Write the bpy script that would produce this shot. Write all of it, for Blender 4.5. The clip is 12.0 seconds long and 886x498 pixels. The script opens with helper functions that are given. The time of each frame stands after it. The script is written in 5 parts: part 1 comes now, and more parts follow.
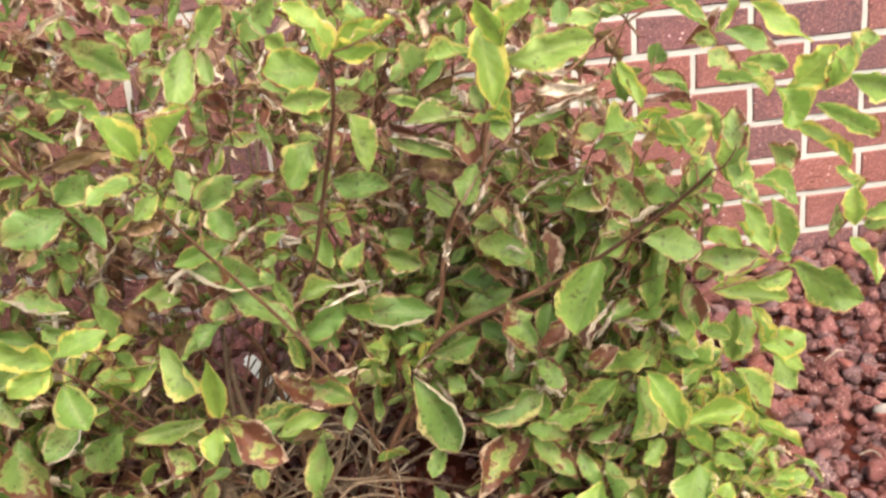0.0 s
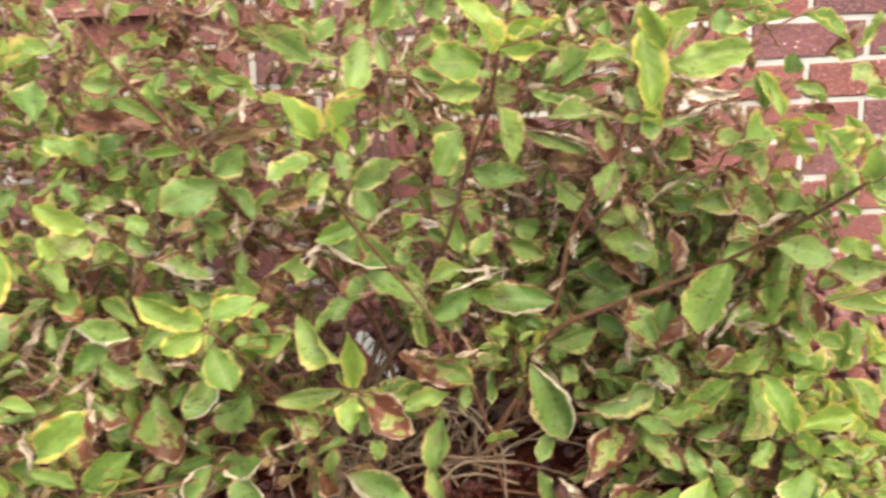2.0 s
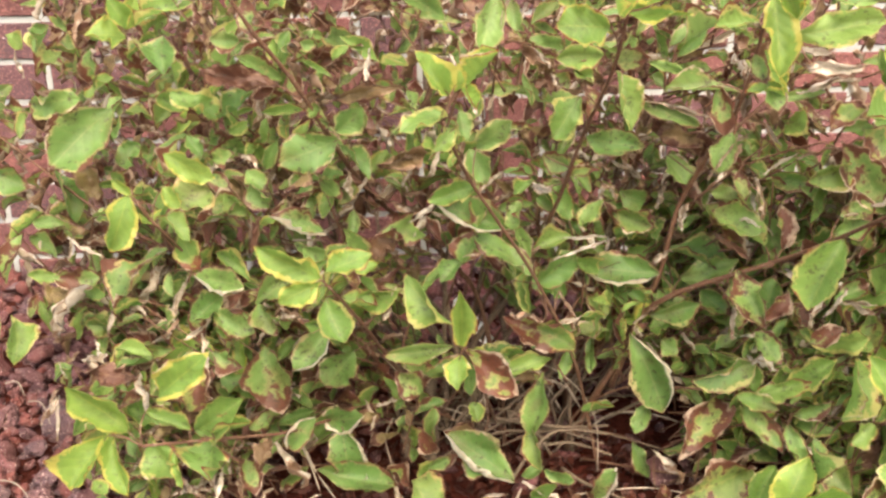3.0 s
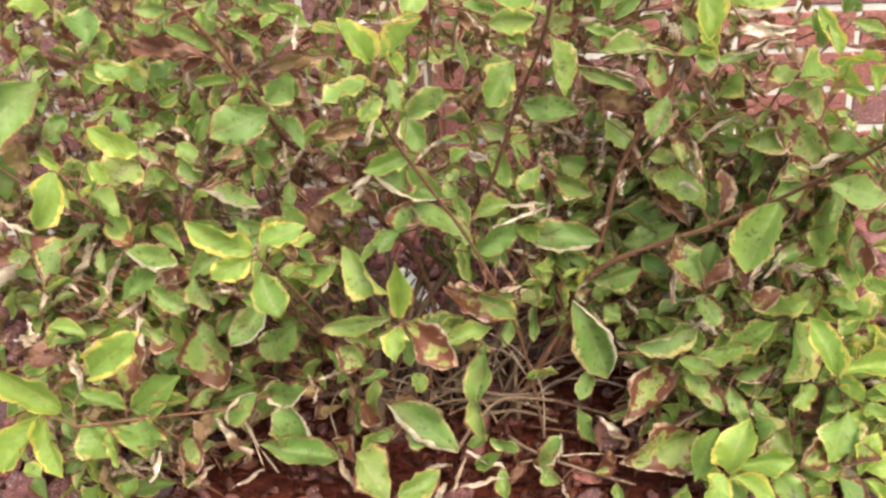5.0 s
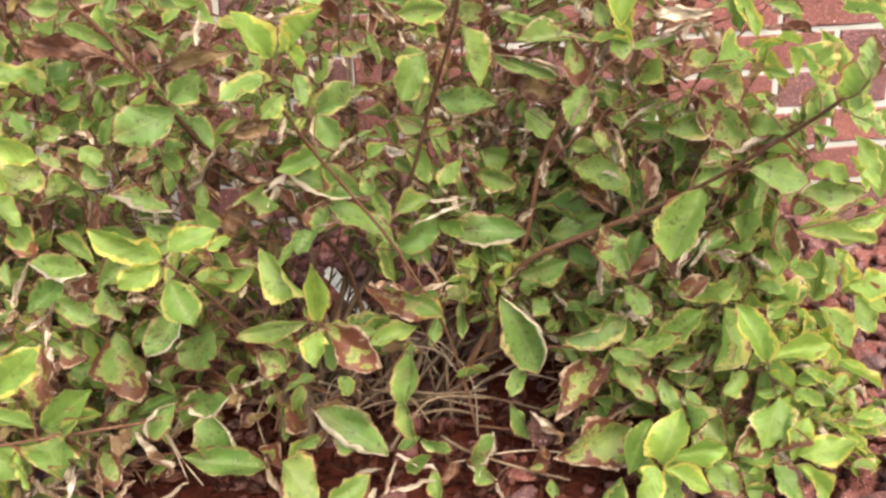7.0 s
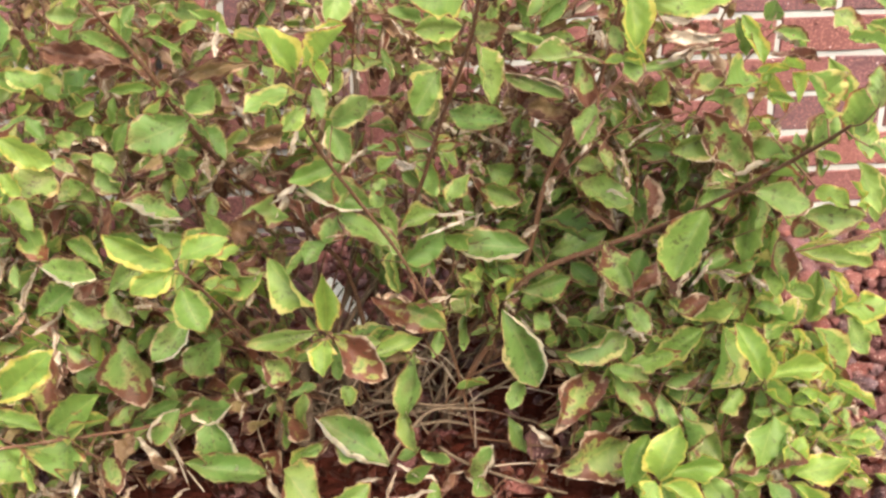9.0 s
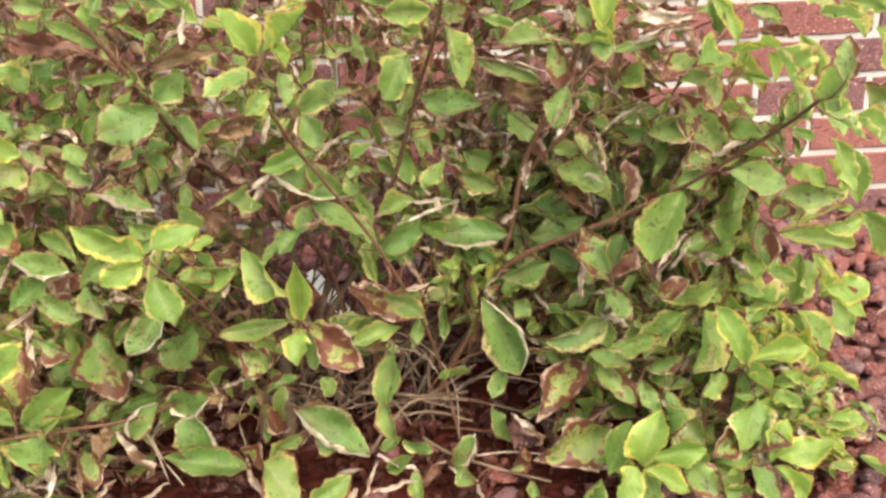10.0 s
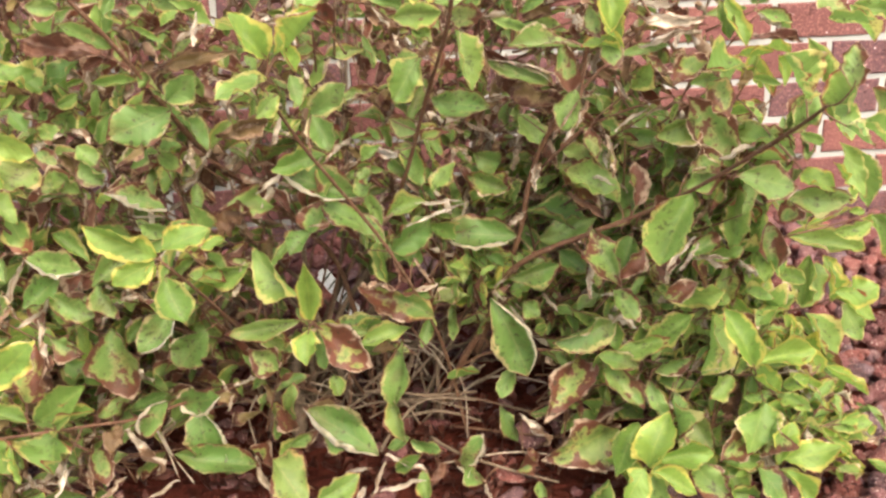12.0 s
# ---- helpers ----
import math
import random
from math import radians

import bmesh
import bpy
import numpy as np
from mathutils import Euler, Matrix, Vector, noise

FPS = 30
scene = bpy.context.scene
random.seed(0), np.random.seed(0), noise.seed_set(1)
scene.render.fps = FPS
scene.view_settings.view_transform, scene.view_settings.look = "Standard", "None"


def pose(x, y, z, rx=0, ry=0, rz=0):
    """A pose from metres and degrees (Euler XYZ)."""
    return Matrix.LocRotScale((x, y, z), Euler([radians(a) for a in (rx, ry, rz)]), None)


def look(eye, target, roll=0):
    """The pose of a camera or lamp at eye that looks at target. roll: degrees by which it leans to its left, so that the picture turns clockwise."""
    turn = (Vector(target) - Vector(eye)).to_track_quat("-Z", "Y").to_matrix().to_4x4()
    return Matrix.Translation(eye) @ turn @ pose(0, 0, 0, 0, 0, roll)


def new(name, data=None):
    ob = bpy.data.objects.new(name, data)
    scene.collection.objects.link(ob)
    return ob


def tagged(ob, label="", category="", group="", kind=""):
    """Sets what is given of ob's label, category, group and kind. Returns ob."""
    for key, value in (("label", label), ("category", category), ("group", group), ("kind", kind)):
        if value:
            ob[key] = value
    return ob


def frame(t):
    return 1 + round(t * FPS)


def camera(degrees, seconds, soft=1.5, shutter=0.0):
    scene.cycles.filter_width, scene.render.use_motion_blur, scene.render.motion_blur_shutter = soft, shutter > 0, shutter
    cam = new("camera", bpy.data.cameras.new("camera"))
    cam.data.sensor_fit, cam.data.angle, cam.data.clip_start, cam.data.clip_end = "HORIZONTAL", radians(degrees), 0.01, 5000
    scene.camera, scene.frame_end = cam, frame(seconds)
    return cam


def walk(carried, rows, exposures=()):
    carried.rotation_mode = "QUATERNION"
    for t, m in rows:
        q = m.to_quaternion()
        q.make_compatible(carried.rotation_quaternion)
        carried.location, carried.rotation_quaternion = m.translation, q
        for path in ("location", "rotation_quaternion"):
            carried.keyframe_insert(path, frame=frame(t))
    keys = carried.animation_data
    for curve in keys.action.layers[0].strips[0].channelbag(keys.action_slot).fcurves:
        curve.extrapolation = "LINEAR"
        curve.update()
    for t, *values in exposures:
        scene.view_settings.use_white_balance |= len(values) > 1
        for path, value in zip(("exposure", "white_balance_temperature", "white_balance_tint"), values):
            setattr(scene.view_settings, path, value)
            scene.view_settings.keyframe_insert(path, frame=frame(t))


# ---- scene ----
cam = camera(45.4, 12.0, soft=2.65, shutter=0.6)
PATH = [
    (0, (0.027, -1.69, 0.634), (0.275, 0.192, 0.006), -4.8),
    (0.5, (0.027, -1.691, 0.658), (0.29, 0.185, 0.018), -4.3),
    (1, (-0.001, -1.695, 0.65), (0.226, 0.182, -0.001), -3.2),
    (1.5, (-0.016, -1.703, 0.647), (0.197, 0.177, -0.002), -2.3),
    (2, (-0.044, -1.716, 0.649), (0.088, 0.173, 0.007), -2.1),
    (2.5, (-0.069, -1.73, 0.652), (-0.011, 0.157, -0.008), -1.9),
    (3, (-0.086, -1.736, 0.634), (-0.084, 0.151, -0.03), -0.9),
    (5, (-0.059, -1.723, 0.632), (0.008, 0.14, -0.092), -1.4),
    (5.5, (-0.064, -1.714, 0.624), (0.033, 0.145, -0.107), -0.8),
    (6, (-0.061, -1.714, 0.622), (0.039, 0.148, -0.102), -0.7),
    (6.5, (-0.037, -1.704, 0.624), (0.116, 0.152, -0.106), -1.7),
    (7, (-0.033, -1.696, 0.624), (0.135, 0.155, -0.114), -2.3),
    (9, (-0.057, -1.707, 0.631), (0.144, 0.149, -0.086), -0.6),
    (9.5, (-0.042, -1.712, 0.626), (0.152, 0.152, -0.074), -1.4),
    (10, (-0.034, -1.705, 0.617), (0.168, 0.15, -0.103), -1.6),
    (10.5, (-0.033, -1.708, 0.607), (0.165, 0.142, -0.128), -0.8),
    (11, (-0.033, -1.704, 0.625), (0.167, 0.137, -0.131), -1.0),
    (11.5, (-0.027, -1.712, 0.62), (0.151, 0.144, -0.105), -1.3),
    (12, (-0.031, -1.709, 0.623), (0.147, 0.146, -0.102), -1.5),
]
walk(cam, [(t, look(eye, target, roll)) for t, eye, target, roll in PATH], exposures=((0.0, 2.18, 7600, 6), (12.0, 2.18, 7600, 6)))

# ---- light: an even, bright overcast sky with a wide soft sun ----
world = bpy.data.worlds.new("overcast_sky")
scene.world = world
world.use_nodes = True
wn = world.node_tree.nodes
wl = world.node_tree.links
sky = wn.new("ShaderNodeTexSky")
sky.sky_type, sky.sun_disc = "NISHITA", False
sky.sun_elevation, sky.sun_rotation = radians(50), radians(165)
sky.air_density, sky.dust_density, sky.ozone_density = 1.0, 4.0, 1.0
wn["Background"].inputs["Strength"].default_value = 0.15
wl.new(sky.outputs["Color"], wn["Background"].inputs["Color"])

sun_data = bpy.data.lights.new("sun", "SUN")
sun_data.energy, sun_data.angle, sun_data.color = 0.72, radians(50), (1.0, 0.97, 0.91)
sun = new("sun", sun_data)
sun.matrix_world = look((0.65, -2.4, 3.0), (0, 0, 0))

# ---- helpers for building ----


def part(name, bm, material, parent=None, label=""):
    """Link a bmesh as one mesh object under a thing or a part."""
    me = bpy.data.meshes.new(name)
    bm.to_mesh(me)
    bm.free()
    me.materials.append(material)
    ob = new(name, me)
    ob.parent = parent
    return tagged(ob, label)


def put_mesh(name, me, parent, m):
    ob = new(name, me)
    ob.parent = parent
    ob.matrix_basis = m
    return ob


def mesh_from(name, verts, faces, material, uvs=None):
    me = bpy.data.meshes.new(name)
    me.from_pydata(verts, [], faces)
    me.materials.append(material)
    if uvs is not None:
        layer = me.uv_layers.new(name="UVMap")
        loops = np.empty(len(me.loops), dtype=np.int32)
        me.loops.foreach_get("vertex_index", loops)
        layer.data.foreach_set("uv", np.asarray(uvs, dtype=np.float32)[loops].ravel())
    me.polygons.foreach_set("use_smooth", [True] * len(me.polygons))
    me.update()
    return me


class Nodes:
    """Short words for building a node material."""

    def __init__(self, name):
        self.mat = bpy.data.materials.new(name)
        self.mat.use_nodes = True
        self.tree = self.mat.node_tree
        self.bsdf = self.tree.nodes["Principled BSDF"]
        self.out = self.tree.nodes["Material Output"]

    def add(self, kind, **inputs):
        node = self.tree.nodes.new(kind)
        for key, value in inputs.items():
            self.set(node, key.replace("_", " "), value)
        return node

    def set(self, node, key, value):
        socket = node.inputs[int(key)] if key.isdigit() else node.inputs[key]
        if isinstance(value, bpy.types.NodeSocket):
            self.tree.links.new(value, socket)
        else:
            socket.default_value = value

    def math(self, op, a, b=0.0, c=0.0):
        node = self.tree.nodes.new("ShaderNodeMath")
        node.operation = op
        for i, v in enumerate((a, b, c)):
            self.set(node, str(i), v)
        return node.outputs[0]

    def step(self, value, low, high):
        node = self.tree.nodes.new("ShaderNodeMapRange")
        node.interpolation_type = "SMOOTHSTEP"
        for key, v in (("Value", value), ("From Min", low), ("From Max", high)):
            self.set(node, key, v)
        return node.outputs["Result"]

    def mix(self, factor, a, b, blend="MIX"):
        node = self.tree.nodes.new("ShaderNodeMix")
        node.data_type, node.blend_type = "RGBA", blend
        self.set(node, "0", factor)
        self.set(node, "6", a if isinstance(a, bpy.types.NodeSocket) else (*a, 1))
        self.set(node, "7", b if isinstance(b, bpy.types.NodeSocket) else (*b, 1))
        return node.outputs[2]

    def noise(self, vector, scale, detail=3.0, rough=0.55):
        node = self.add("ShaderNodeTexNoise", Scale=scale, Detail=detail, Roughness=rough)
        if vector is not None:
            self.set(node, "Vector", vector)
        return node.outputs["Fac"]

    def voronoi(self, vector, scale):
        node = self.add("ShaderNodeTexVoronoi", Scale=scale)
        self.set(node, "Vector", vector)
        return node.outputs["Distance"]

    def ramp(self, factor, stops):
        node = self.tree.nodes.new("ShaderNodeValToRGB")
        self.set(node, "Fac", factor)
        e = node.color_ramp.elements
        while len(e) < len(stops):
            e.new(0.5)
        for el, (p, c) in zip(e, stops):
            el.position, el.color = p, (*c, 1)
        return node.outputs["Color"]

    def chance(self):
        """A number of its own for each object, and for each loose piece of a joined mesh."""
        a = self.add("ShaderNodeObjectInfo").outputs["Random"]
        b = self.add("ShaderNodeNewGeometry").outputs["Random Per Island"]
        return self.math("FRACT", self.math("ADD", a, b))

    def place(self):
        return self.add("ShaderNodeNewGeometry").outputs["Position"]

    def bump(self, height, strength, distance):
        return self.add("ShaderNodeBump", Strength=strength, Distance=distance, Height=height).outputs["Normal"]

    def finish(self, color, rough=0.8, normal=None, specular=0.3):
        self.set(self.bsdf, "Base Color", color)
        self.set(self.bsdf, "Roughness", rough)
        self.set(self.bsdf, "Specular IOR Level", specular)
        if normal is not None:
            self.set(self.bsdf, "Normal", normal)
        return self.mat


# ---- materials ----


def brick_material():
    n = Nodes("fired_brick")
    p = n.place()
    r = n.chance()
    base = n.ramp(r, [(0.0, (0.130, 0.049, 0.045)), (0.25, (0.110, 0.045, 0.044)), (0.42, (0.151, 0.059, 0.053)),
                      (0.58, (0.095, 0.043, 0.045)), (0.76, (0.067, 0.039, 0.047)), (1.0, (0.082, 0.044, 0.050))])
    cloud = n.noise(p, 14.0, 4.0)
    base = n.mix(n.step(cloud, 0.35, 0.75), base, n.mix(0.5, base, (0.135, 0.053, 0.060)))
    grain = n.noise(p, 260.0, 3.0)
    base = n.mix(n.math("MULTIPLY", n.step(grain, 0.45, 0.75), 0.35), base, (0.506, 0.234, 0.204))
    stretched = n.add("ShaderNodeMapping", Vector=p, Scale=(60.0, 60.0, 190.0)).outputs[0]
    drag = n.noise(stretched, 1.0, 4.0, 0.65)
    base = n.mix(n.math("MULTIPLY", n.step(drag, 0.60, 0.70), 0.55), base, (0.084, 0.032, 0.036))
    chips = n.voronoi(p, 75.0)
    chip = n.math("MULTIPLY", n.step(chips, 0.15, 0.07), n.step(n.noise(p, 22.0, 2.0), 0.46, 0.60))
    base = n.mix(n.math("MULTIPLY", chip, 0.8), base, (0.696, 0.552, 0.554))
    height = n.math("SUBTRACT", n.math("MULTIPLY", grain, 0.4), n.math("MULTIPLY", n.step(drag, 0.55, 0.72), 1.0))
    return n.finish(base, 0.92, n.bump(height, 0.8, 0.003), 0.2)


def mortar_material():
    n = Nodes("mortar")
    p = n.place()
    c = n.mix(n.noise(p, 9.0, 4.0), (0.261, 0.262, 0.259), (0.364, 0.366, 0.362))
    c = n.mix(n.math("MULTIPLY", n.step(n.noise(p, 420.0, 2.0), 0.55, 0.75), 0.5), c, (0.232, 0.222, 0.213))
    return n.finish(c, 0.95, n.bump(n.noise(p, 330.0, 4.0), 0.8, 0.002), 0.2)


def rock_material():
    n = Nodes("lava_rock")
    p = n.place()
    c = n.ramp(n.chance(), [(0.0, (0.165, 0.056, 0.055)), (0.22, (0.101, 0.061, 0.072)), (0.42, (0.212, 0.068, 0.060)),
                            (0.60, (0.141, 0.095, 0.108)), (0.8, (0.170, 0.071, 0.075)), (1.0, (0.227, 0.081, 0.072))])
    c = n.mix(n.math("MULTIPLY", n.step(n.noise(p, 60.0, 5.0, 0.65), 0.42, 0.66), 0.45), c, (0.227, 0.111, 0.102))
    pits = n.voronoi(p, 260.0)
    pit = n.math("MULTIPLY", n.step(pits, 0.45, 0.15), n.step(n.noise(p, 26.0, 2.0), 0.36, 0.60))
    # pits sunk in the bump are also coloured near black for their shade
    c = n.mix(n.math("MULTIPLY", pit, 0.85), c, (0.036, 0.015, 0.015))
    c = n.mix(n.math("MULTIPLY", n.step(n.noise(p, 330.0, 2.0), 0.61, 0.69), 0.8), c, (0.526, 0.380, 0.348))
    height = n.math("SUBTRACT", n.math("MULTIPLY", n.noise(p, 110.0, 6.0, 0.7), 1.3), pit)
    return n.finish(c, 0.95, n.bump(height, 1.0, 0.006), 0.15)


def soil_material():
    n = Nodes("rocky_soil")
    p = n.place()
    # the dark red tone carries the shade of the ground under the shrub
    c = n.mix(n.noise(p, 30.0, 5.0), (0.027, 0.008, 0.006), (0.115, 0.024, 0.016))
    # further out, unseen, the bare sheet is made paler to bounce light inwards
    away = n.add("ShaderNodeVectorMath", **{"0": p, "1": (0.0, -0.8, 0.0)})
    away.operation = "DISTANCE"
    bounce_tone = n.mix(n.step(n.noise(p, 26.0, 5.0, 0.7), 0.35, 0.65), (0.165, 0.120, 0.108), (0.36, 0.30, 0.27))
    c = n.mix(n.step(away.outputs["Value"], 1.0, 1.7), c, bounce_tone)
    return n.finish(c, 1.0, n.bump(n.noise(p, 70.0, 8.0), 1.0, 0.03), 0.1)


def bark_material(name, low, high, rough=0.8):
    n = Nodes(name)
    p = n.place()
    c = n.mix(n.noise(p, 120.0, 4.0), low, high)
    c = n.mix(n.math("MULTIPLY", n.step(n.noise(p, 420.0, 2.0), 0.6, 0.7), 0.5), c, (0.42, 0.34, 0.26))
    return n.finish(c, rough, n.bump(n.noise(p, 300.0, 4.0), 0.7, 0.002), 0.25)


def leaf_material(name, blade, blade_b, margin, width, burn, burn_amount, spots, through_light=0.72, lip=False, rim_tone=(0.60, 0.48, 0.37)):
    """blade: two greens; margin: the pale variegated border and its width; burn: the scorched tip and edge; lip: one dry rolled edge."""
    n = Nodes(name)
    uv = n.add("ShaderNodeTexCoord").outputs["UV"]
    p = n.place()
    r = n.chance()
    sep = n.add("ShaderNodeSeparateXYZ", Vector=uv)
    u, v = sep.outputs["X"], sep.outputs["Y"]
    side = n.math("ABSOLUTE", n.math("MULTIPLY_ADD", u, 2.0, -1.0))
    tip = n.math("POWER", v, 6.0)
    edge = n.math("MAXIMUM", side, tip)
    wob = n.math("MULTIPLY_ADD", n.noise(p, 150.0, 3.0), 0.8, -0.40)
    rim = n.math("ADD", edge, wob)
    c = n.mix(n.math("MULTIPLY_ADD", n.noise(p, 30.0, 3.0), 1.0, n.math("MULTIPLY_ADD", r, 1.2, -0.6)), blade, blade_b)
    # darker centre along the midrib, paler side veins
    centre = n.math("MULTIPLY", n.step(side, 0.62, 0.15), n.step(n.noise(p, 70.0, 3.0), 0.35, 0.60))
    c = n.mix(n.math("MULTIPLY", centre, 0.45), c, tuple(0.62 * a for a in blade))
    vein = n.math("SINE", n.math("MULTIPLY_ADD", n.math("SUBTRACT", v, n.math("MULTIPLY", n.math("POWER", side, 0.8), 0.26)), 42.0, n.math("MULTIPLY", n.noise(p, 55.0, 2.0), 5.0)))
    c = n.mix(n.math("MULTIPLY", n.step(vein, 0.72, 1.0), 0.07), c, margin)
    c = n.mix(n.math("MULTIPLY", n.step(side, 0.05, 0.012), 0.20), c, margin)
    w2 = n.math("MULTIPLY", n.math("MULTIPLY_ADD", n.math("FRACT", n.math("MULTIPLY", r, 13.7)), 1.3, 0.45), width)
    c = n.mix(n.math("MULTIPLY", n.step(n.math("ADD", rim, w2), 0.90, 1.02), 0.92), c, margin)
    # older blades fade to olive brown in places
    if spots > 1.0:
        c = n.mix(n.math("MULTIPLY", n.step(n.noise(p, 26.0, 4.0, 0.6), 0.50, 0.66), 0.42), c, (0.150, 0.128, 0.050))
    # scorched parts: strongest at the tip and along the edge
    r2 = n.math("FRACT", n.math("MULTIPLY", r, 7.3))
    patch = n.math("MULTIPLY_ADD", n.noise(p, 34.0, 5.0, 0.6), 0.75, 0.12)
    hurt = n.math("ADD", n.math("ADD", n.math("MULTIPLY", n.math("POWER", edge, 4.0), 0.20), n.math("MULTIPLY", n.math("POWER", v, 4.0), 0.14)), patch)
    level = n.math("MULTIPLY_ADD", r2, -0.15 * burn_amount, 0.88 - 0.095 * burn_amount)
    c = n.mix(n.math("MULTIPLY", n.step(hurt, n.math("ADD", level, -0.055), level), 0.38), c, margin)
    c = n.mix(n.step(hurt, n.math("ADD", level, -0.01), n.math("ADD", level, 0.03)), c, n.mix(n.noise(p, 90.0, 4.0), tuple(0.48 * a for a in burn), tuple(1.30 * a for a in burn)))
    c = n.mix(n.math("MULTIPLY", n.step(hurt, n.math("ADD", level, 0.14), n.math("ADD", level, 0.19)), 0.7), c, (0.50, 0.38, 0.29))
    # a thin dead rim
    dead = n.math("MULTIPLY", n.step(n.math("ADD", edge, n.math("MULTIPLY", wob, 0.5)), 1.00 - 0.09 * burn_amount, 1.07 - 0.08 * burn_amount), n.math("MULTIPLY", n.step(n.noise(p, 36.0, 2.0), 0.44, 0.54), n.step(n.math("FRACT", n.math("MULTIPLY", r, 5.1)), 0.25, 0.40)))
    c = n.mix(n.math("MULTIPLY", dead, 0.9), c, n.mix(n.step(n.noise(p, 25.0, 2.0), 0.48, 0.58), burn, rim_tone))
    # small dark leaf spots, crowded in places
    fleck = n.math("MULTIPLY", n.step(n.noise(p, 240.0, 3.0, 0.65), 0.54, 0.62), n.step(n.noise(p, 52.0, 2.0), 0.50, 0.60))
    blot = n.step(n.noise(p, 110.0, 4.0, 0.6), 0.66 - 0.03 * spots, 0.71 - 0.03 * spots)
    c = n.mix(n.math("MULTIPLY", n.math("MAXIMUM", fleck, blot), 0.70 * min(1.0, spots)), c, (0.050, 0.038, 0.020))
    if lip:
        dry = n.step(n.math("ADD", u, n.math("MULTIPLY", wob, 0.12)), 0.80, 0.85)
        c = n.mix(dry, c, n.mix(n.noise(p, 140.0, 4.0), (0.44, 0.35, 0.26), (0.84, 0.77, 0.68)))
    height = n.math("ADD", n.math("MULTIPLY", vein, -0.16), n.math("MULTIPLY", n.noise(p, 160.0, 3.0), 0.8))
    # the blade throws light back and lets some of it through
    n.finish(n.mix(0.42, c, (0.0, 0.0, 0.0)), 0.52, n.bump(height, 0.5, 0.0020), 0.28)
    trans = n.add("ShaderNodeBsdfTranslucent", Color=n.mix(1.0 - through_light, c, (0.0, 0.0, 0.0)))
    mixed = n.add("ShaderNodeAddShader", **{"0": n.bsdf.outputs[0], "1": trans.outputs[0]})
    n.tree.links.new(mixed.outputs[0], n.out.inputs["Surface"])
    return n.mat


def plain_material(name, color, rough=0.6, grain=300.0):
    n = Nodes(name)
    p = n.place()
    dark = tuple(0.72 * a for a in color)
    return n.finish(n.mix(n.noise(p, grain, 3.0), dark, color), rough, None, 0.4)


BRICK, MORTAR, ROCK, SOIL = brick_material(), mortar_material(), rock_material(), soil_material()
BARK = bark_material("grey_brown_bark", (0.083, 0.056, 0.040), (0.172, 0.123, 0.090))
TWIG = bark_material("red_brown_twig", (0.078, 0.034, 0.022), (0.156, 0.081, 0.051), 0.6)
STRAW = bark_material("dry_straw_twig", (0.200, 0.151, 0.121), (0.389, 0.320, 0.265))
LEAF = {
    "G": leaf_material("green_leaf", (0.102, 0.196, 0.049), (0.174, 0.272, 0.076), (0.36, 0.33, 0.14), 0.10, (0.135, 0.052, 0.032), 1.50, 1.5),
    "L": leaf_material("lime_leaf", (0.130, 0.230, 0.054), (0.191, 0.290, 0.074), (0.40, 0.37, 0.13), 0.14, (0.22, 0.080, 0.044), 1.0, 0.9),
    "Y": leaf_material("young_yellow_green_leaf", (0.142, 0.246, 0.049), (0.196, 0.296, 0.064), (0.42, 0.38, 0.095), 0.14, (0.26, 0.090, 0.048), 0.85, 0.4),
    "B": leaf_material("scorched_green_leaf", (0.118, 0.200, 0.052), (0.187, 0.262, 0.074), (0.42, 0.31, 0.13), 0.12, (0.140, 0.050, 0.032), 1.84, 1.6),
    "C": leaf_material("dry_lipped_green_leaf", (0.100, 0.196, 0.049), (0.159, 0.262, 0.072), (0.40, 0.32, 0.17), 0.09, (0.15, 0.056, 0.034), 1.3, 1.4, lip=True),
    "R": leaf_material("brown_dead_leaf", (0.142, 0.061, 0.041), (0.216, 0.162, 0.068), (0.405, 0.257, 0.176), 0.10, (0.121, 0.046, 0.032), 1.7, 0.5, 0.30, rim_tone=(0.486, 0.338, 0.243)),
    # M: fallen dead leaf, darkened in colour for the shade under the shrub
    "M": leaf_material("shade_toned_dead_leaf", (0.062, 0.016, 0.012), (0.117, 0.029, 0.018), (0.130, 0.039, 0.026), 0.10, (0.052, 0.016, 0.013), 0.9, 0.3, 0.1, rim_tone=(0.130, 0.052, 0.033)),
    "D": leaf_material("dry_cream_leaf", (0.436, 0.336, 0.249), (0.739, 0.651, 0.549), (0.766, 0.686, 0.602), 0.20, (0.343, 0.210, 0.142), 1.7, 0.4, 0.2),
}
LEAF["E"] = LEAF["C"]
TAG = plain_material("white_plastic", (0.82, 0.86, 0.92), 0.4)
PRINT = plain_material("dark_print", (0.05, 0.055, 0.04), 0.5)
PALE = plain_material("pale_stone", (0.23, 0.205, 0.20), 0.9, 120.0)
HOLE_SHADE = plain_material("hole_shade", (0.012, 0.010, 0.010), 1.0)

# ---- ground ----


def ground_z(x, y):
    """The bed falls gently away from the wall."""
    return -0.022 + 0.055 * max(min(y, 0.0), -3.0) + 0.010 * noise.noise((x * 1.7, y * 1.7, 0.3))


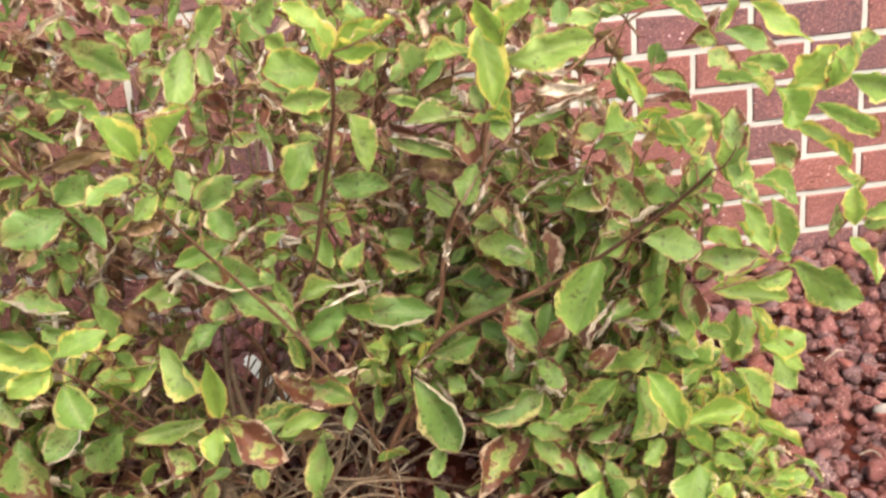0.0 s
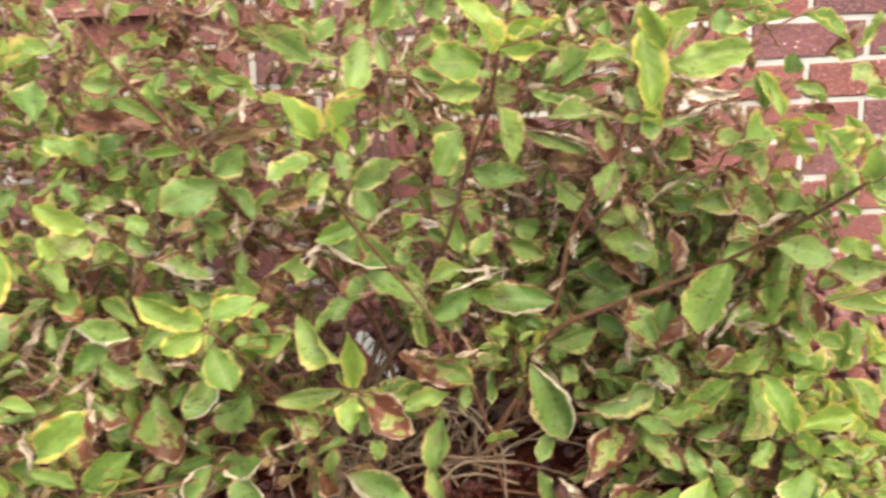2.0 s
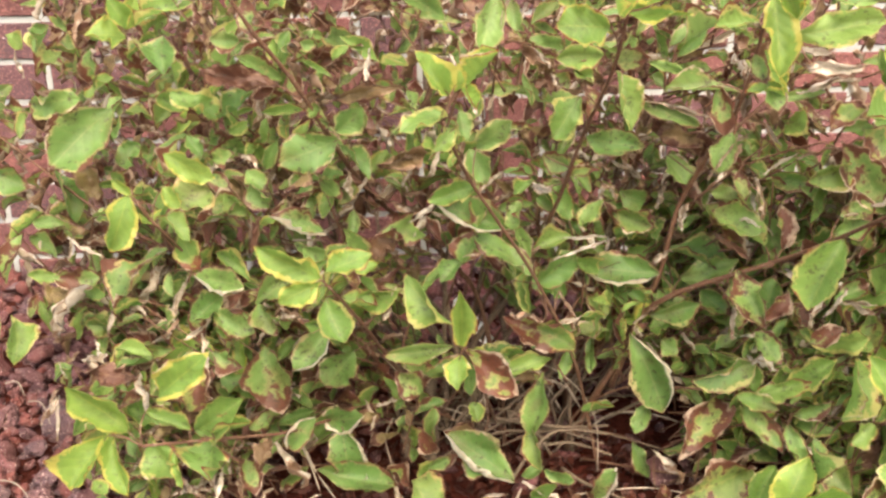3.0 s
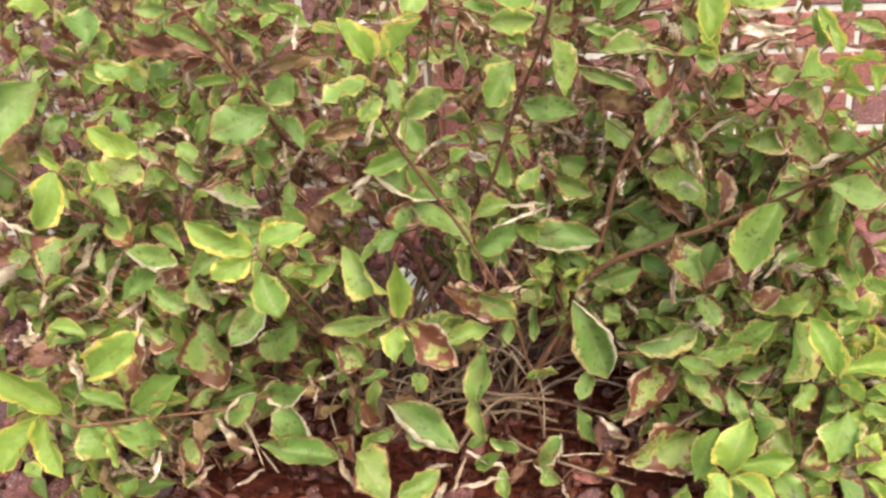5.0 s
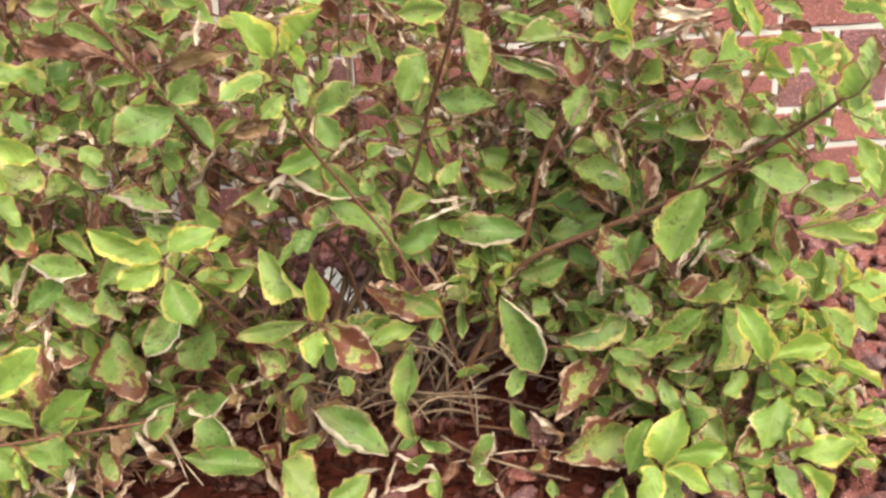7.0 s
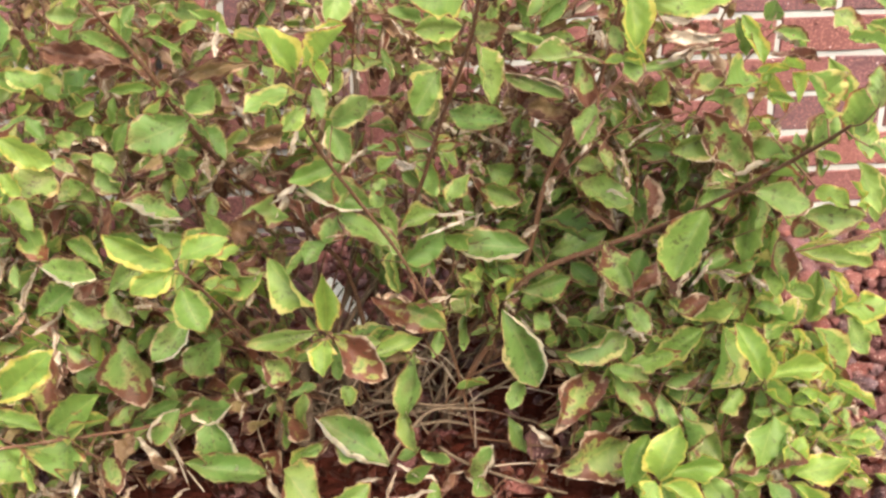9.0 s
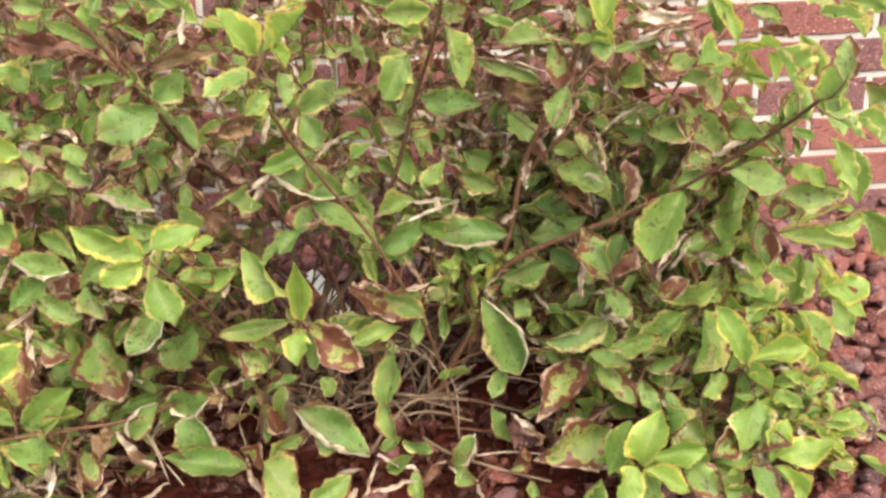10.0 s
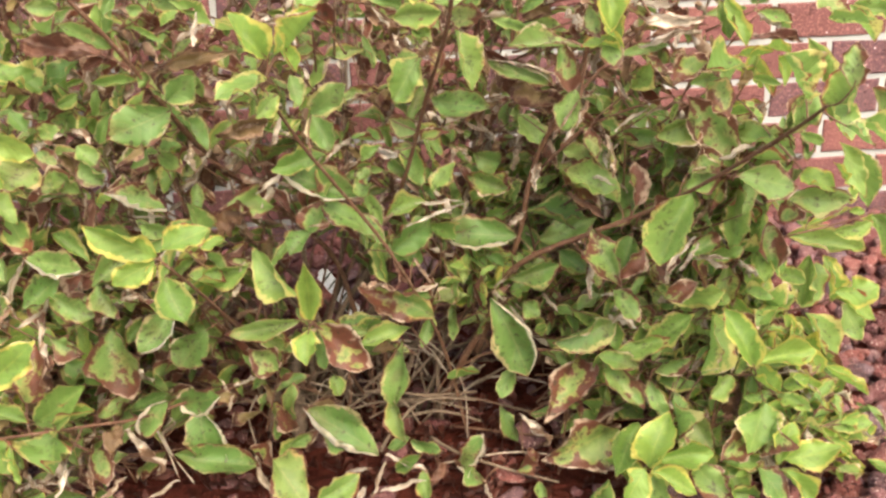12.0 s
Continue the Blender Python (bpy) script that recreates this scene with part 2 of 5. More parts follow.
def make_ground():
    xs = [-300, -60, -12, -4] + [-2.4 + 0.12 * i for i in range(41)] + [4, 12, 60, 300]
    ys = [-300, -60, -12, -5] + [-3.0 + 0.12 * i for i in range(28)] + [0.9, 4, 60, 300]
    verts = [(x, y, ground_z(x, y) if abs(x) < 5 and abs(y) < 5 else -0.19 if y < -1 else -0.03) for y in ys for x in xs]
    k = len(xs)
    faces = [(j * k + i, j * k + i + 1, (j + 1) * k + i + 1, (j + 1) * k + i) for j in range(len(ys) - 1) for i in range(k - 1)]
    return tagged(new("ground", mesh_from("ground", verts, faces, SOIL)), "reddish soil, coloured dark for shade, under a bed of lava rock", "ground", kind="structure")


ground = make_ground()

# ---- brick wall ----
HEAD, COURSE, JOINT, BED0 = 0.2032, 0.0677, 0.0100, 0.020
BRICK_L, BRICK_H = HEAD - JOINT, COURSE - JOINT


def brick_shape(seed):
    """A brick lying along x, its face at y = 0, with uneven edges: vertices and faces."""
    rnd = random.Random(seed)
    nx, nz = 5, 2
    front, verts, faces = [], [], []

    def grid(y, inset):
        rows = []
        for j in range(nz + 1):
            row = []
            for i in range(nx + 1):
                x = (i / nx - 0.5) * (BRICK_L - inset)
                z = (j / nz - 0.5) * (BRICK_H - inset)
                rim = i in (0, nx) or j in (0, nz)
                jit = 0.0011 if rim else 0.0
                verts.append((x + rnd.uniform(-jit, jit), y + (rnd.uniform(-0.0012, 0.0010)), z + rnd.uniform(-jit, jit)))
                row.append(len(verts) - 1)
            rows.append(row)
        return rows

    a = grid(-0.0005, 0.0042)
    faces += [(a[j][i], a[j][i + 1], a[j + 1][i + 1], a[j + 1][i]) for j in range(nz) for i in range(nx)]
    ring = a[0] + [a[j][nx] for j in range(1, nz + 1)] + a[nz][nx - 1::-1] + [a[j][0] for j in range(nz - 1, 0, -1)]
    for depth, grow in ((0.0022, 1.0), (0.075, 1.0)):
        nxt = []
        for k in ring:
            x, y, z = verts[k]
            if depth < 0.01:
                x += math.copysign(0.0020, x) if abs(x) > BRICK_L / 2 - 0.005 else 0
                z += math.copysign(0.0020, z) if abs(z) > BRICK_H / 2 - 0.005 else 0
            verts.append((x, depth, z))
            nxt.append(len(verts) - 1)
        m = len(ring)
        faces += [(ring[k], nxt[k], nxt[(k + 1) % m], ring[(k + 1) % m]) for k in range(m)]
        ring = nxt
    return verts, faces


WALL_X, WALL_TOP = (-4.2, 4.4), 2.6
SILL_COURSE, SILL_END = 7, -0.26


def make_wall():
    bm = bmesh.new()
    bmesh.ops.create_cube(bm, size=1.0, matrix=Matrix.Translation((0.1, 0.1285, 1.15)) @ Matrix.Diagonal((8.6, 0.25, 2.9, 1)))
    wall = part("wall_north", bm, MORTAR)
    tagged(wall, "red brick house wall with pale mortar joints", "wall", kind="structure")
    return wall


wall = make_wall()

# ---- shrub ----
shrub = tagged(new("shrub"), "variegated shrub with yellow-edged and scorched leaves in a lava-rock bed", "shrub")
shrub.location = (0.03, -0.53, -0.05)
bpy.context.view_layer.update()
TO_SHRUB = shrub.matrix_world.inverted()


def tube(points, radii, sides=6):
    """A round tapering stem along points, gently bent between them: vertices and faces."""
    pts = [Vector(p) for p in points]
    fine, rad = [], []
    for i in range(len(pts) - 1):
        p0, p1, p2, p3 = pts[max(i - 1, 0)], pts[i], pts[i + 1], pts[min(i + 2, len(pts) - 1)]
        for k in range(4):
            t = k / 4
            fine.append(0.5 * (2 * p1 + (p2 - p0) * t + (2 * p0 - 5 * p1 + 4 * p2 - p3) * t * t + (3 * p1 - p0 - 3 * p2 + p3) * t ** 3))
            rad.append(radii[i] * (1 - t) + radii[i + 1] * t)
    fine.append(pts[-1])
    rad.append(radii[-1])
    verts, faces = [], []
    for i, p in enumerate(fine):
        d = (fine[min(i + 1, len(fine) - 1)] - fine[max(i - 1, 0)]).normalized()
        a = d.cross(Vector((0.31, 0.92, 0.22))).normalized()
        b = d.cross(a)
        knot = 1.0 + 0.18 * noise.noise(p * 90)
        for s in range(sides):
            ang = 2 * math.pi * s / sides
            verts.append(p + (a * math.cos(ang) + b * math.sin(ang)) * rad[i] * knot)
        if i:
            o = (i - 1) * sides
            faces += [(o + s, o + (s + 1) % sides, o + sides + (s + 1) % sides, o + sides + s) for s in range(sides)]
    faces.append(tuple(range(sides))[::-1])
    faces.append(tuple(range(len(verts) - sides, len(verts))))
    return verts, faces


STEMS = []


def stem(name, material, thick, thin, *points, sides=6):
    n = len(points) - 1
    radii = [thick + (thin - thick) * i / n for i in range(n + 1)]
    v, f = tube(points, radii, sides)
    me = mesh_from(name, [TO_SHRUB @ p for p in v], f, material)
    ob = put_mesh(name, me, shrub, Matrix())
    STEMS.append((ob, [Vector(a).lerp(Vector(b), k / 4) for a, b in zip(points, points[1:]) for k in range(5)]))
    return ob


def nearest_stem(p):
    """The stem on which a leaf grows."""
    return min(STEMS, key=lambda s: min((q - p).length_squared for q in s[1]))[0]


def blade(seed, nu, nv, cup, arch, wave, roll=0.0, twist=0.0, lift=0.0, curl=0, crumple=0.0):
    """An elliptic pointed leaf, one long and one wide, its base at the origin and its tip along y: vertices, faces, uvs.
    cup: how it folds along the midrib; arch: how the tip hangs; lift: how far one edge turns up; twist: its turn along its length;
    curl: 1 or -1 rolls that edge over into a dry lip; crumple: how creased a dead leaf is."""
    rnd = random.Random(seed)
    ph = rnd.uniform(0, 6.3)
    full, low = rnd.uniform(0.58, 0.80), rnd.uniform(0.95, 1.28)
    o = Vector((rnd.uniform(0, 90), rnd.uniform(0, 90), 0))
    verts, uvs = [], []
    for j in range(nv + 1):
        v = j / nv
        w = 0.5 * (math.sin(math.pi * v ** low) ** full) if 0 < v < 1 else 0.0
        w = max(w * (1.0 - 0.45 * (max(0, v - 0.84) / 0.16) ** 0.9), 0.022 if v < 0.5 else 0.004)
        bend = (0.20 if roll else 0.12) * (math.sin(2.4 * v + ph) - math.sin(ph)) * wave
        turn = twist * (v - 0.2)
        for i in range(nu + 1):
            s = 2 * i / nu - 1
            a = abs(s)
            ragged = 1.0 + (0.30 * noise.noise(Vector((v * 4.5, 3.0 * (s > 0), 0)) + o) + 0.034 * math.sin(62 * v + ph + 3.0 * s)) * a ** 3 * min(1.0, wave)
            x = s * w * ragged
            z = cup * a ** 1.3 * w * 1.2
            z += wave * 0.16 * a ** 2 * math.sin(7.0 * v + ph + (1.7 if s > 0 else 0.0)) * min(1.0, 3 * w)
            z += wave * 0.05 * noise.noise(Vector((s * 1.6, v * 3.2, 7.0)) + o) + 0.016 * min(1.0, 2.5 * w) * math.sin(46 * (v - 0.24 * a))
            rag = noise.noise(Vector((v * 4.2, 11.0 + 5.0 * (s > 0), 2.0)) + o)
            if a > 0.55 and not roll:
                k = (a - 0.55) / 0.45 * max(0.0, rag + 0.10) * min(1.4, wave)
                x -= math.copysign(0.42 * k * w, s)
                z += 0.95 * k * w
            if lift and s > 0.25:
                k = (s - 0.25) / 0.75
                x -= w * lift * 0.55 * k * k
                z += w * lift * 1.1 * k
            if curl and s * curl > 0.5:
                ang = (s * curl - 0.5) / 0.5 * (3.0 + 1.4 * noise.noise(Vector((v * 5.0, 2.0, 5.0)) + o))
                r = (0.13 + 0.10 * noise.noise(Vector((v * 12.0, 1.0, 3.0)) + o)) * w + 0.010
                x = curl * ((0.66 + 0.13 * noise.noise(Vector((v * 9.0, 4.0, 8.0)) + o)) * w + r * math.sin(ang)) * ragged
                z += r * (1 - math.cos(ang)) * 1.3
            if roll:
                ang = s * roll
                rr = max(w, 0.02) / roll
                x, z = rr * math.sin(ang) + 0.22 * noise.noise(Vector((v * 3.5, 9.0, 1.0)) + o), rr * (1 - math.cos(ang)) + 0.34 * noise.noise(Vector((v * 5, s * 1.5, 4.0)) + o)
            if crumple:
                fold = noise.noise(Vector((s * 2.2, v * 6.0, 17.0)) + o)
                z += crumple * (0.30 * abs(fold) + 0.10 * noise.noise(Vector((s * 4.5, v * 13.0, 1.0)) + o))
                x += crumple * 0.16 * noise.noise(Vector((s * 1.2, v * 7.0, 29.0)) + o)
            x, z = x * math.cos(turn) - z * math.sin(turn), x * math.sin(turn) + z * math.cos(turn)
            z += -arch * v * v * 0.75 + arch * 0.25 * v
            verts.append((x + bend, v - 0.10 * abs(arch) * v * v, z))
            uvs.append(((i / nu if curl >= 0 else 1 - i / nu), v))
    k = nu + 1
    faces = [(j * k + i, j * k + i + 1, (j + 1) * k + i + 1, (j + 1) * k + i) for j in range(nv) for i in range(nu)]
    return verts, faces, uvs


def leaf_shapes(kind, nu, nv, count):
    made = []
    for s in range(count):
        rnd = random.Random(f"{kind}{s}")
        if kind == "D":
            made.append(blade(s, nu, nv, 0.0, rnd.uniform(-0.8, 0.9), 1.6, roll=rnd.uniform(1.2, 3.2), twist=rnd.uniform(-2.4, 2.4), crumple=0.9))
        elif kind in "RM":
            made.append(blade(s, nu, nv, rnd.uniform(0.0, 0.5), rnd.uniform(-0.4, 0.9), 2.0, twist=rnd.uniform(-0.8, 0.8), lift=rnd.choice((0.0, 0.3, 0.6)), crumple=1.0))
        elif kind in "CE":
            made.append(blade(s, nu, nv, rnd.uniform(0.05, 0.35), rnd.uniform(-0.1, 0.6), 1.0, twist=rnd.uniform(-0.3, 0.3), curl=1 if kind == "C" else -1))
        else:
            hurt = 0.35 if kind == "B" else 0.0
            made.append(blade(s, nu, nv, rnd.uniform(0.10, 0.60), rnd.uniform(-0.15, 0.75), rnd.uniform(0.7, 1.3) + hurt,
                              twist=rnd.uniform(-0.55, 0.55), lift=rnd.choice((0.0, 0.0, 0.3, 0.5 + hurt))))
    return made


LEAF_MESH = {k: [mesh_from(f"leaf_{k}", *s[:2], LEAF[k], s[2]) for s in leaf_shapes(k, 8, 26, 9)] for k in LEAF}
LEAF_THIN = {k: leaf_shapes(k, 4, 10, 10) for k in LEAF}
leaf_rnd = random.Random(11)
OPEN_SIDE = Vector((0.0, -0.93, 0.37)).normalized()
UP_SIDE = Vector((0.0, 0.37, 0.93)).normalized()
OUTER_LEAVES = []
LEAF_LABEL = {"G": "", "L": "lime green leaf with a pale yellow border", "Y": "young yellow-green leaf with a yellow border",
              "B": "green leaf with a scorched brown edge", "C": "green leaf with one dry cream edge curled over", "E": "green leaf with one dry cream edge curled over", "R": "brown dead leaf", "D": "dry curled cream-coloured leaf"}


def leaf_frame(base, tip, width, face, twist=0.0):
    """The pose of a leaf from its base to its tip, its upper side turned towards the direction face."""
    b, t = Vector(base), Vector(tip)
    y = (t - b)
    length = y.length
    y.normalize()
    z = (face - y * face.dot(y)).normalized()
    x = y.cross(z)
    m = Matrix((x, y, z)).transposed().to_4x4()
    return Matrix.Translation(b) @ m @ Matrix.Rotation(twist, 4, "Y") @ Matrix.Diagonal((width, length, min(0.5 * (width + length), 1.7 * width), 1))


def leaf(kind, base, tip, width):
    OUTER_LEAVES.append((Vector(base), Vector(tip)))
    face = OPEN_SIDE + Vector((leaf_rnd.uniform(-0.2, 0.2), 0.0, leaf_rnd.uniform(-0.1, 0.35)))
    lean = leaf_rnd.uniform(-0.6, 0.6) if kind not in "CE" else leaf_rnd.uniform(-0.25, 0.25)
    m = leaf_frame(base, tip, width * 1.18 / math.cos(lean), face, lean)
    ob = put_mesh("leaf", leaf_rnd.choice(LEAF_MESH[kind]), nearest_stem(Vector(base)), TO_SHRUB @ m)
    return tagged(ob, LEAF_LABEL[kind])


# main stems and side shoots, from the root crown outwards
stem("branch", TWIG, 0.0048, 0.0026, (0.064, -0.581, -0.037), (0.092, -0.598, 0.039), (0.118, -0.608, 0.093), (0.136, -0.626, 0.155), (0.168, -0.658, 0.198), (0.213, -0.698, 0.233), (0.251, -0.730, 0.260))
stem("branch", TWIG, 0.0025, 0.0014, (0.247, -0.725, 0.257), (0.276, -0.772, 0.290), (0.299, -0.851, 0.343), (0.311, -0.931, 0.394), (0.311, -0.980, 0.422), (0.306, -1.018, 0.442))
stem("branch", TWIG, 0.0040, 0.0015, (0.112, -0.602, 0.058), (0.142, -0.609, 0.147), (0.159, -0.627, 0.217), (0.164, -0.642, 0.267), (0.172, -0.652, 0.307), (0.189, -0.683, 0.362), (0.197, -0.744, 0.421), (0.197, -0.803, 0.500), (0.190, -0.858, 0.560))
stem("branch", TWIG, 0.0018, 0.0012, (0.165, -0.641, 0.270), (0.186, -0.646, 0.301), (0.225, -0.665, 0.340), (0.259, -0.689, 0.363), (0.293, -0.717, 0.381))
stem("branch", TWIG, 0.0021, 0.0014, (0.098, -0.62, -0.045), (0.078, -0.63, 0.052), (0.052, -0.69, 0.145), (0.005, -0.77, 0.262), (-0.035, -0.83, 0.34), (-0.063, -0.88, 0.396), (-0.085, -0.96, 0.462))
stem("branch", TWIG, 0.0028, 0.0015, (0.0, -0.53, -0.05), (0.015, -0.58, 0.162), (0.025, -0.66, 0.273), (0.035, -0.70, 0.324), (0.048, -0.76, 0.40), (0.059, -0.86, 0.483), (0.06, -0.92, 0.55))
stem("branch", TWIG, 0.0037, 0.0017, (-0.01, -0.50, -0.04), (-0.037, -0.51, 0.122), (-0.077, -0.53, 0.196), (-0.164, -0.584, 0.295), (-0.195, -0.687, 0.382), (-0.222, -0.753, 0.456), (-0.252, -0.80, 0.514), (-0.275, -0.83, 0.57))
stem("branch", BARK, 0.0026, 0.0017, (-0.03, -0.50, -0.04), (-0.114, -0.50, 0.108), (-0.212, -0.51, 0.212), (-0.244, -0.521, 0.246), (-0.290, -0.53, 0.285), (-0.336, -0.56, 0.351))
stem("branch", TWIG, 0.0016, 0.0011, (0.06, -0.59, -0.02), (0.075, -0.60, 0.025), (0.125, -0.63, 0.071), (0.204, -0.66, 0.082), (0.264, -0.682, 0.082), (0.343, -0.73, 0.079), (0.379, -0.77, 0.095))
stem("branch", BARK, 0.0017, 0.0013, (-0.02, -0.55, -0.04), (0.016, -0.56, -0.023), (0.084, -0.58, -0.010), (0.15, -0.60, -0.019), (0.203, -0.66, -0.010))
stem("branch", STRAW, 0.0010, 0.0007, (-0.054, -0.56, 0.087), (0.019, -0.57, 0.079), (0.064, -0.59, 0.062), (0.094, -0.61, 0.021), (0.096, -0.63, -0.04))
stem("branch", TWIG, 0.0022, 0.0014, (-0.05, -0.54, -0.03), (-0.129, -0.60, 0.038), (-0.209, -0.68, 0.063), (-0.249, -0.75, 0.086), (-0.292, -0.80, 0.109), (-0.37, -0.86, 0.135))
stem("branch", TWIG, 0.0015, 0.0013, (-0.36, -0.57, 0.25), (-0.352, -0.60, 0.34), (-0.318, -0.62, 0.425), (-0.30, -0.64, 0.47))
stem("branch", TWIG, 0.0016, 0.0011, (0.08, -0.60, -0.04), (0.206, -0.66, -0.031), (0.30, -0.70, -0.012), (0.354, -0.72, -0.005), (0.452, -0.73, -0.030))
stem("branch", TWIG, 0.0017, 0.0011, (0.12, -0.60, 0.06), (0.20, -0.60, 0.11), (0.285, -0.60, 0.109), (0.433, -0.58, 0.075), (0.512, -0.58, 0.075), (0.563, -0.57, 0.083))
stem("branch", TWIG, 0.0019, 0.0013, (-0.10, -0.53, -0.03), (-0.247, -0.58, 0.044), (-0.311, -0.62, 0.16), (-0.37, -0.68, 0.27), (-0.39, -0.72, 0.33))
stem("branch", TWIG, 0.0019, 0.0013, (-0.20, -0.52, 0.05), (-0.33, -0.56, 0.16), (-0.437, -0.60, 0.26), (-0.495, -0.60, 0.307), (-0.566, -0.60, 0.372))
stem("branch", TWIG, 0.0019, 0.0014, (-0.10, -0.53, -0.03), (-0.245, -0.55, 0.035), (-0.314, -0.62, 0.163), (-0.341, -0.72, 0.268), (-0.36, -0.78, 0.33))
stem("branch", TWIG, 0.0020, 0.0014, (-0.06, -0.54, -0.03), (-0.127, -0.60, 0.067), (-0.167, -0.74, 0.202), (-0.191, -0.83, 0.281))
stem("branch", TWIG, 0.0019, 0.0014, (-0.01, -0.55, -0.04), (-0.027, -0.60, 0.02), (-0.049, -0.74, 0.138), (-0.067, -0.83, 0.217))
stem("branch", TWIG, 0.0018, 0.0011, (0.157, -0.610, 0.101), (0.201, -0.619, 0.126), (0.268, -0.635, 0.152), (0.320, -0.654, 0.170), (0.374, -0.676, 0.193), (0.422, -0.718, 0.226), (0.467, -0.733, 0.242), (0.501, -0.746, 0.258))
stem("branch", TWIG, 0.0016, 0.0013, (0.199, -0.70, 0.38), (0.26, -0.70, 0.44), (0.34, -0.70, 0.50), (0.40, -0.70, 0.53))
stem("branch", BARK, 0.0046, 0.0023, (-0.035, -0.53, -0.06), (-0.05, -0.55, 0.02), (-0.075, -0.54, 0.10), (-0.09, -0.50, 0.22), (-0.10, -0.45, 0.36), (-0.11, -0.42, 0.50))
stem("branch", BARK, 0.0040, 0.0020, (0.0, -0.50, -0.06), (-0.005, -0.49, 0.06), (-0.02, -0.46, 0.20), (-0.02, -0.42, 0.38), (0.0, -0.40, 0.54))
for k in (-0.016, 0.000, 0.011, 0.024):
    stem("branch", TWIG, 0.0016, 0.0010, (-0.088 + k, -0.505, -0.045), (-0.053 + k, -0.500, 0.098), (-0.018 + 1.4 * k, -0.50, 0.21), (-0.010 + 2.0 * k, -0.52, 0.27))
stem("branch", BARK, 0.0024, 0.0014, (-0.036, -0.563, -0.014), (0.036, -0.556, 0.047), (0.085, -0.561, 0.090))
stem("branch", BARK, 0.0024, 0.0014, (-0.009, -0.561, -0.010), (0.051, -0.560, 0.063), (0.101, -0.567, 0.104))
stem("branch", BARK, 0.0024, 0.0014, (0.015, -0.556, -0.019), (0.077, -0.557, 0.051), (0.126, -0.565, 0.116))
stem("branch", BARK, 0.0024, 0.0014, (0.003, -0.580, -0.022), (0.071, -0.593, 0.004), (0.122, -0.601, 0.041))
stem("branch", BARK, 0.0024, 0.0014, (0.047, -0.583, -0.042), (0.100, -0.585, 0.023), (0.144, -0.591, 0.090))
stem("branch", BARK, 0.0024, 0.0014, (-0.065, -0.583, -0.027), (-0.009, -0.586, 0.008), (0.037, -0.582, 0.039))
stem("branch", BARK, 0.0024, 0.0014, (0.006, -0.483, 0.055), (0.039, -0.516, 0.036), (0.053, -0.564, -0.010))
stem("branch", BARK, 0.0024, 0.0014, (0.069, -0.600, -0.030), (0.067, -0.579, 0.027), (0.077, -0.562, 0.063), (0.057, -0.573, 0.107))
stem("branch", BARK, 0.0024, 0.0014, (-0.036, -0.579, -0.001), (0.004, -0.595, 0.012), (0.049, -0.610, 0.010), (0.109, -0.615, 0.013))
stem("branch", BARK, 0.0024, 0.0014, (0.002, -0.605, -0.025), (0.062, -0.612, -0.011), (0.113, -0.624, -0.022))
stem("branch", BARK, 0.0024, 0.0014, (-0.029, -0.585, 0.009), (0.017, -0.600, 0.005), (0.041, -0.618, -0.024))
stem("branch", BARK, 0.0024, 0.0014, (0.052, -0.635, -0.032), (0.080, -0.674, -0.032), (0.138, -0.710, -0.038), (0.186, -0.725, -0.047))
stem("branch", BARK, 0.0024, 0.0014, (-0.009, -0.665, -0.028), (0.013, -0.650, -0.003), (0.048, -0.630, 0.016), (0.107, -0.628, 0.009))
stem("branch", BARK, 0.0024, 0.0014, (-0.074, -0.561, -0.008), (-0.026, -0.551, 0.029), (0.012, -0.529, 0.076))
stem("branch", BARK, 0.0115, 0.0085, (-0.104, -0.566, -0.073), (-0.103, -0.550, -0.027), (-0.106, -0.528, 0.013), (-0.097, -0.502, 0.042))
stem("branch", BARK, 0.009, 0.006, (-0.134, -0.569, -0.076), (-0.135, -0.557, -0.035), (-0.128, -0.540, -0.006))
stem("branch", BARK, 0.0078, 0.0052, (-0.074, -0.555, -0.058), (-0.063, -0.540, -0.012), (-0.044, -0.524, 0.017))
stem("branch", STRAW, 0.001, 0.0007, (-0.056, -0.575, 0.006), (-0.033, -0.578, 0.043), (-0.029, -0.579, 0.062))
stem("branch", STRAW, 0.001, 0.0007, (-0.035, -0.581, 0.015), (-0.038, -0.578, 0.044), (-0.040, -0.568, 0.062))
stem("branch", STRAW, 0.001, 0.0007, (0.002, -0.570, 0.060), (0.054, -0.586, 0.055), (0.072, -0.598, 0.037))
stem("branch", STRAW, 0.001, 0.0007, (-0.147, -0.596, 0.019), (-0.157, -0.618, 0.003), (-0.149, -0.643, -0.020), (-0.147, -0.656, -0.042))
stem("branch", STRAW, 0.001, 0.0007, (0.058, -0.695, -0.031), (0.122, -0.697, -0.022), (0.159, -0.702, -0.021), (0.195, -0.712, -0.024))
stem("branch", STRAW, 0.001, 0.0007, (-0.248, -0.700, 0.050), (-0.235, -0.712, 0.025), (-0.225, -0.725, 0.001))
stem("branch", STRAW, 0.001, 0.0007, (-0.242, -0.695, 0.036), (-0.230, -0.714, 0.019), (-0.207, -0.736, -0.004))

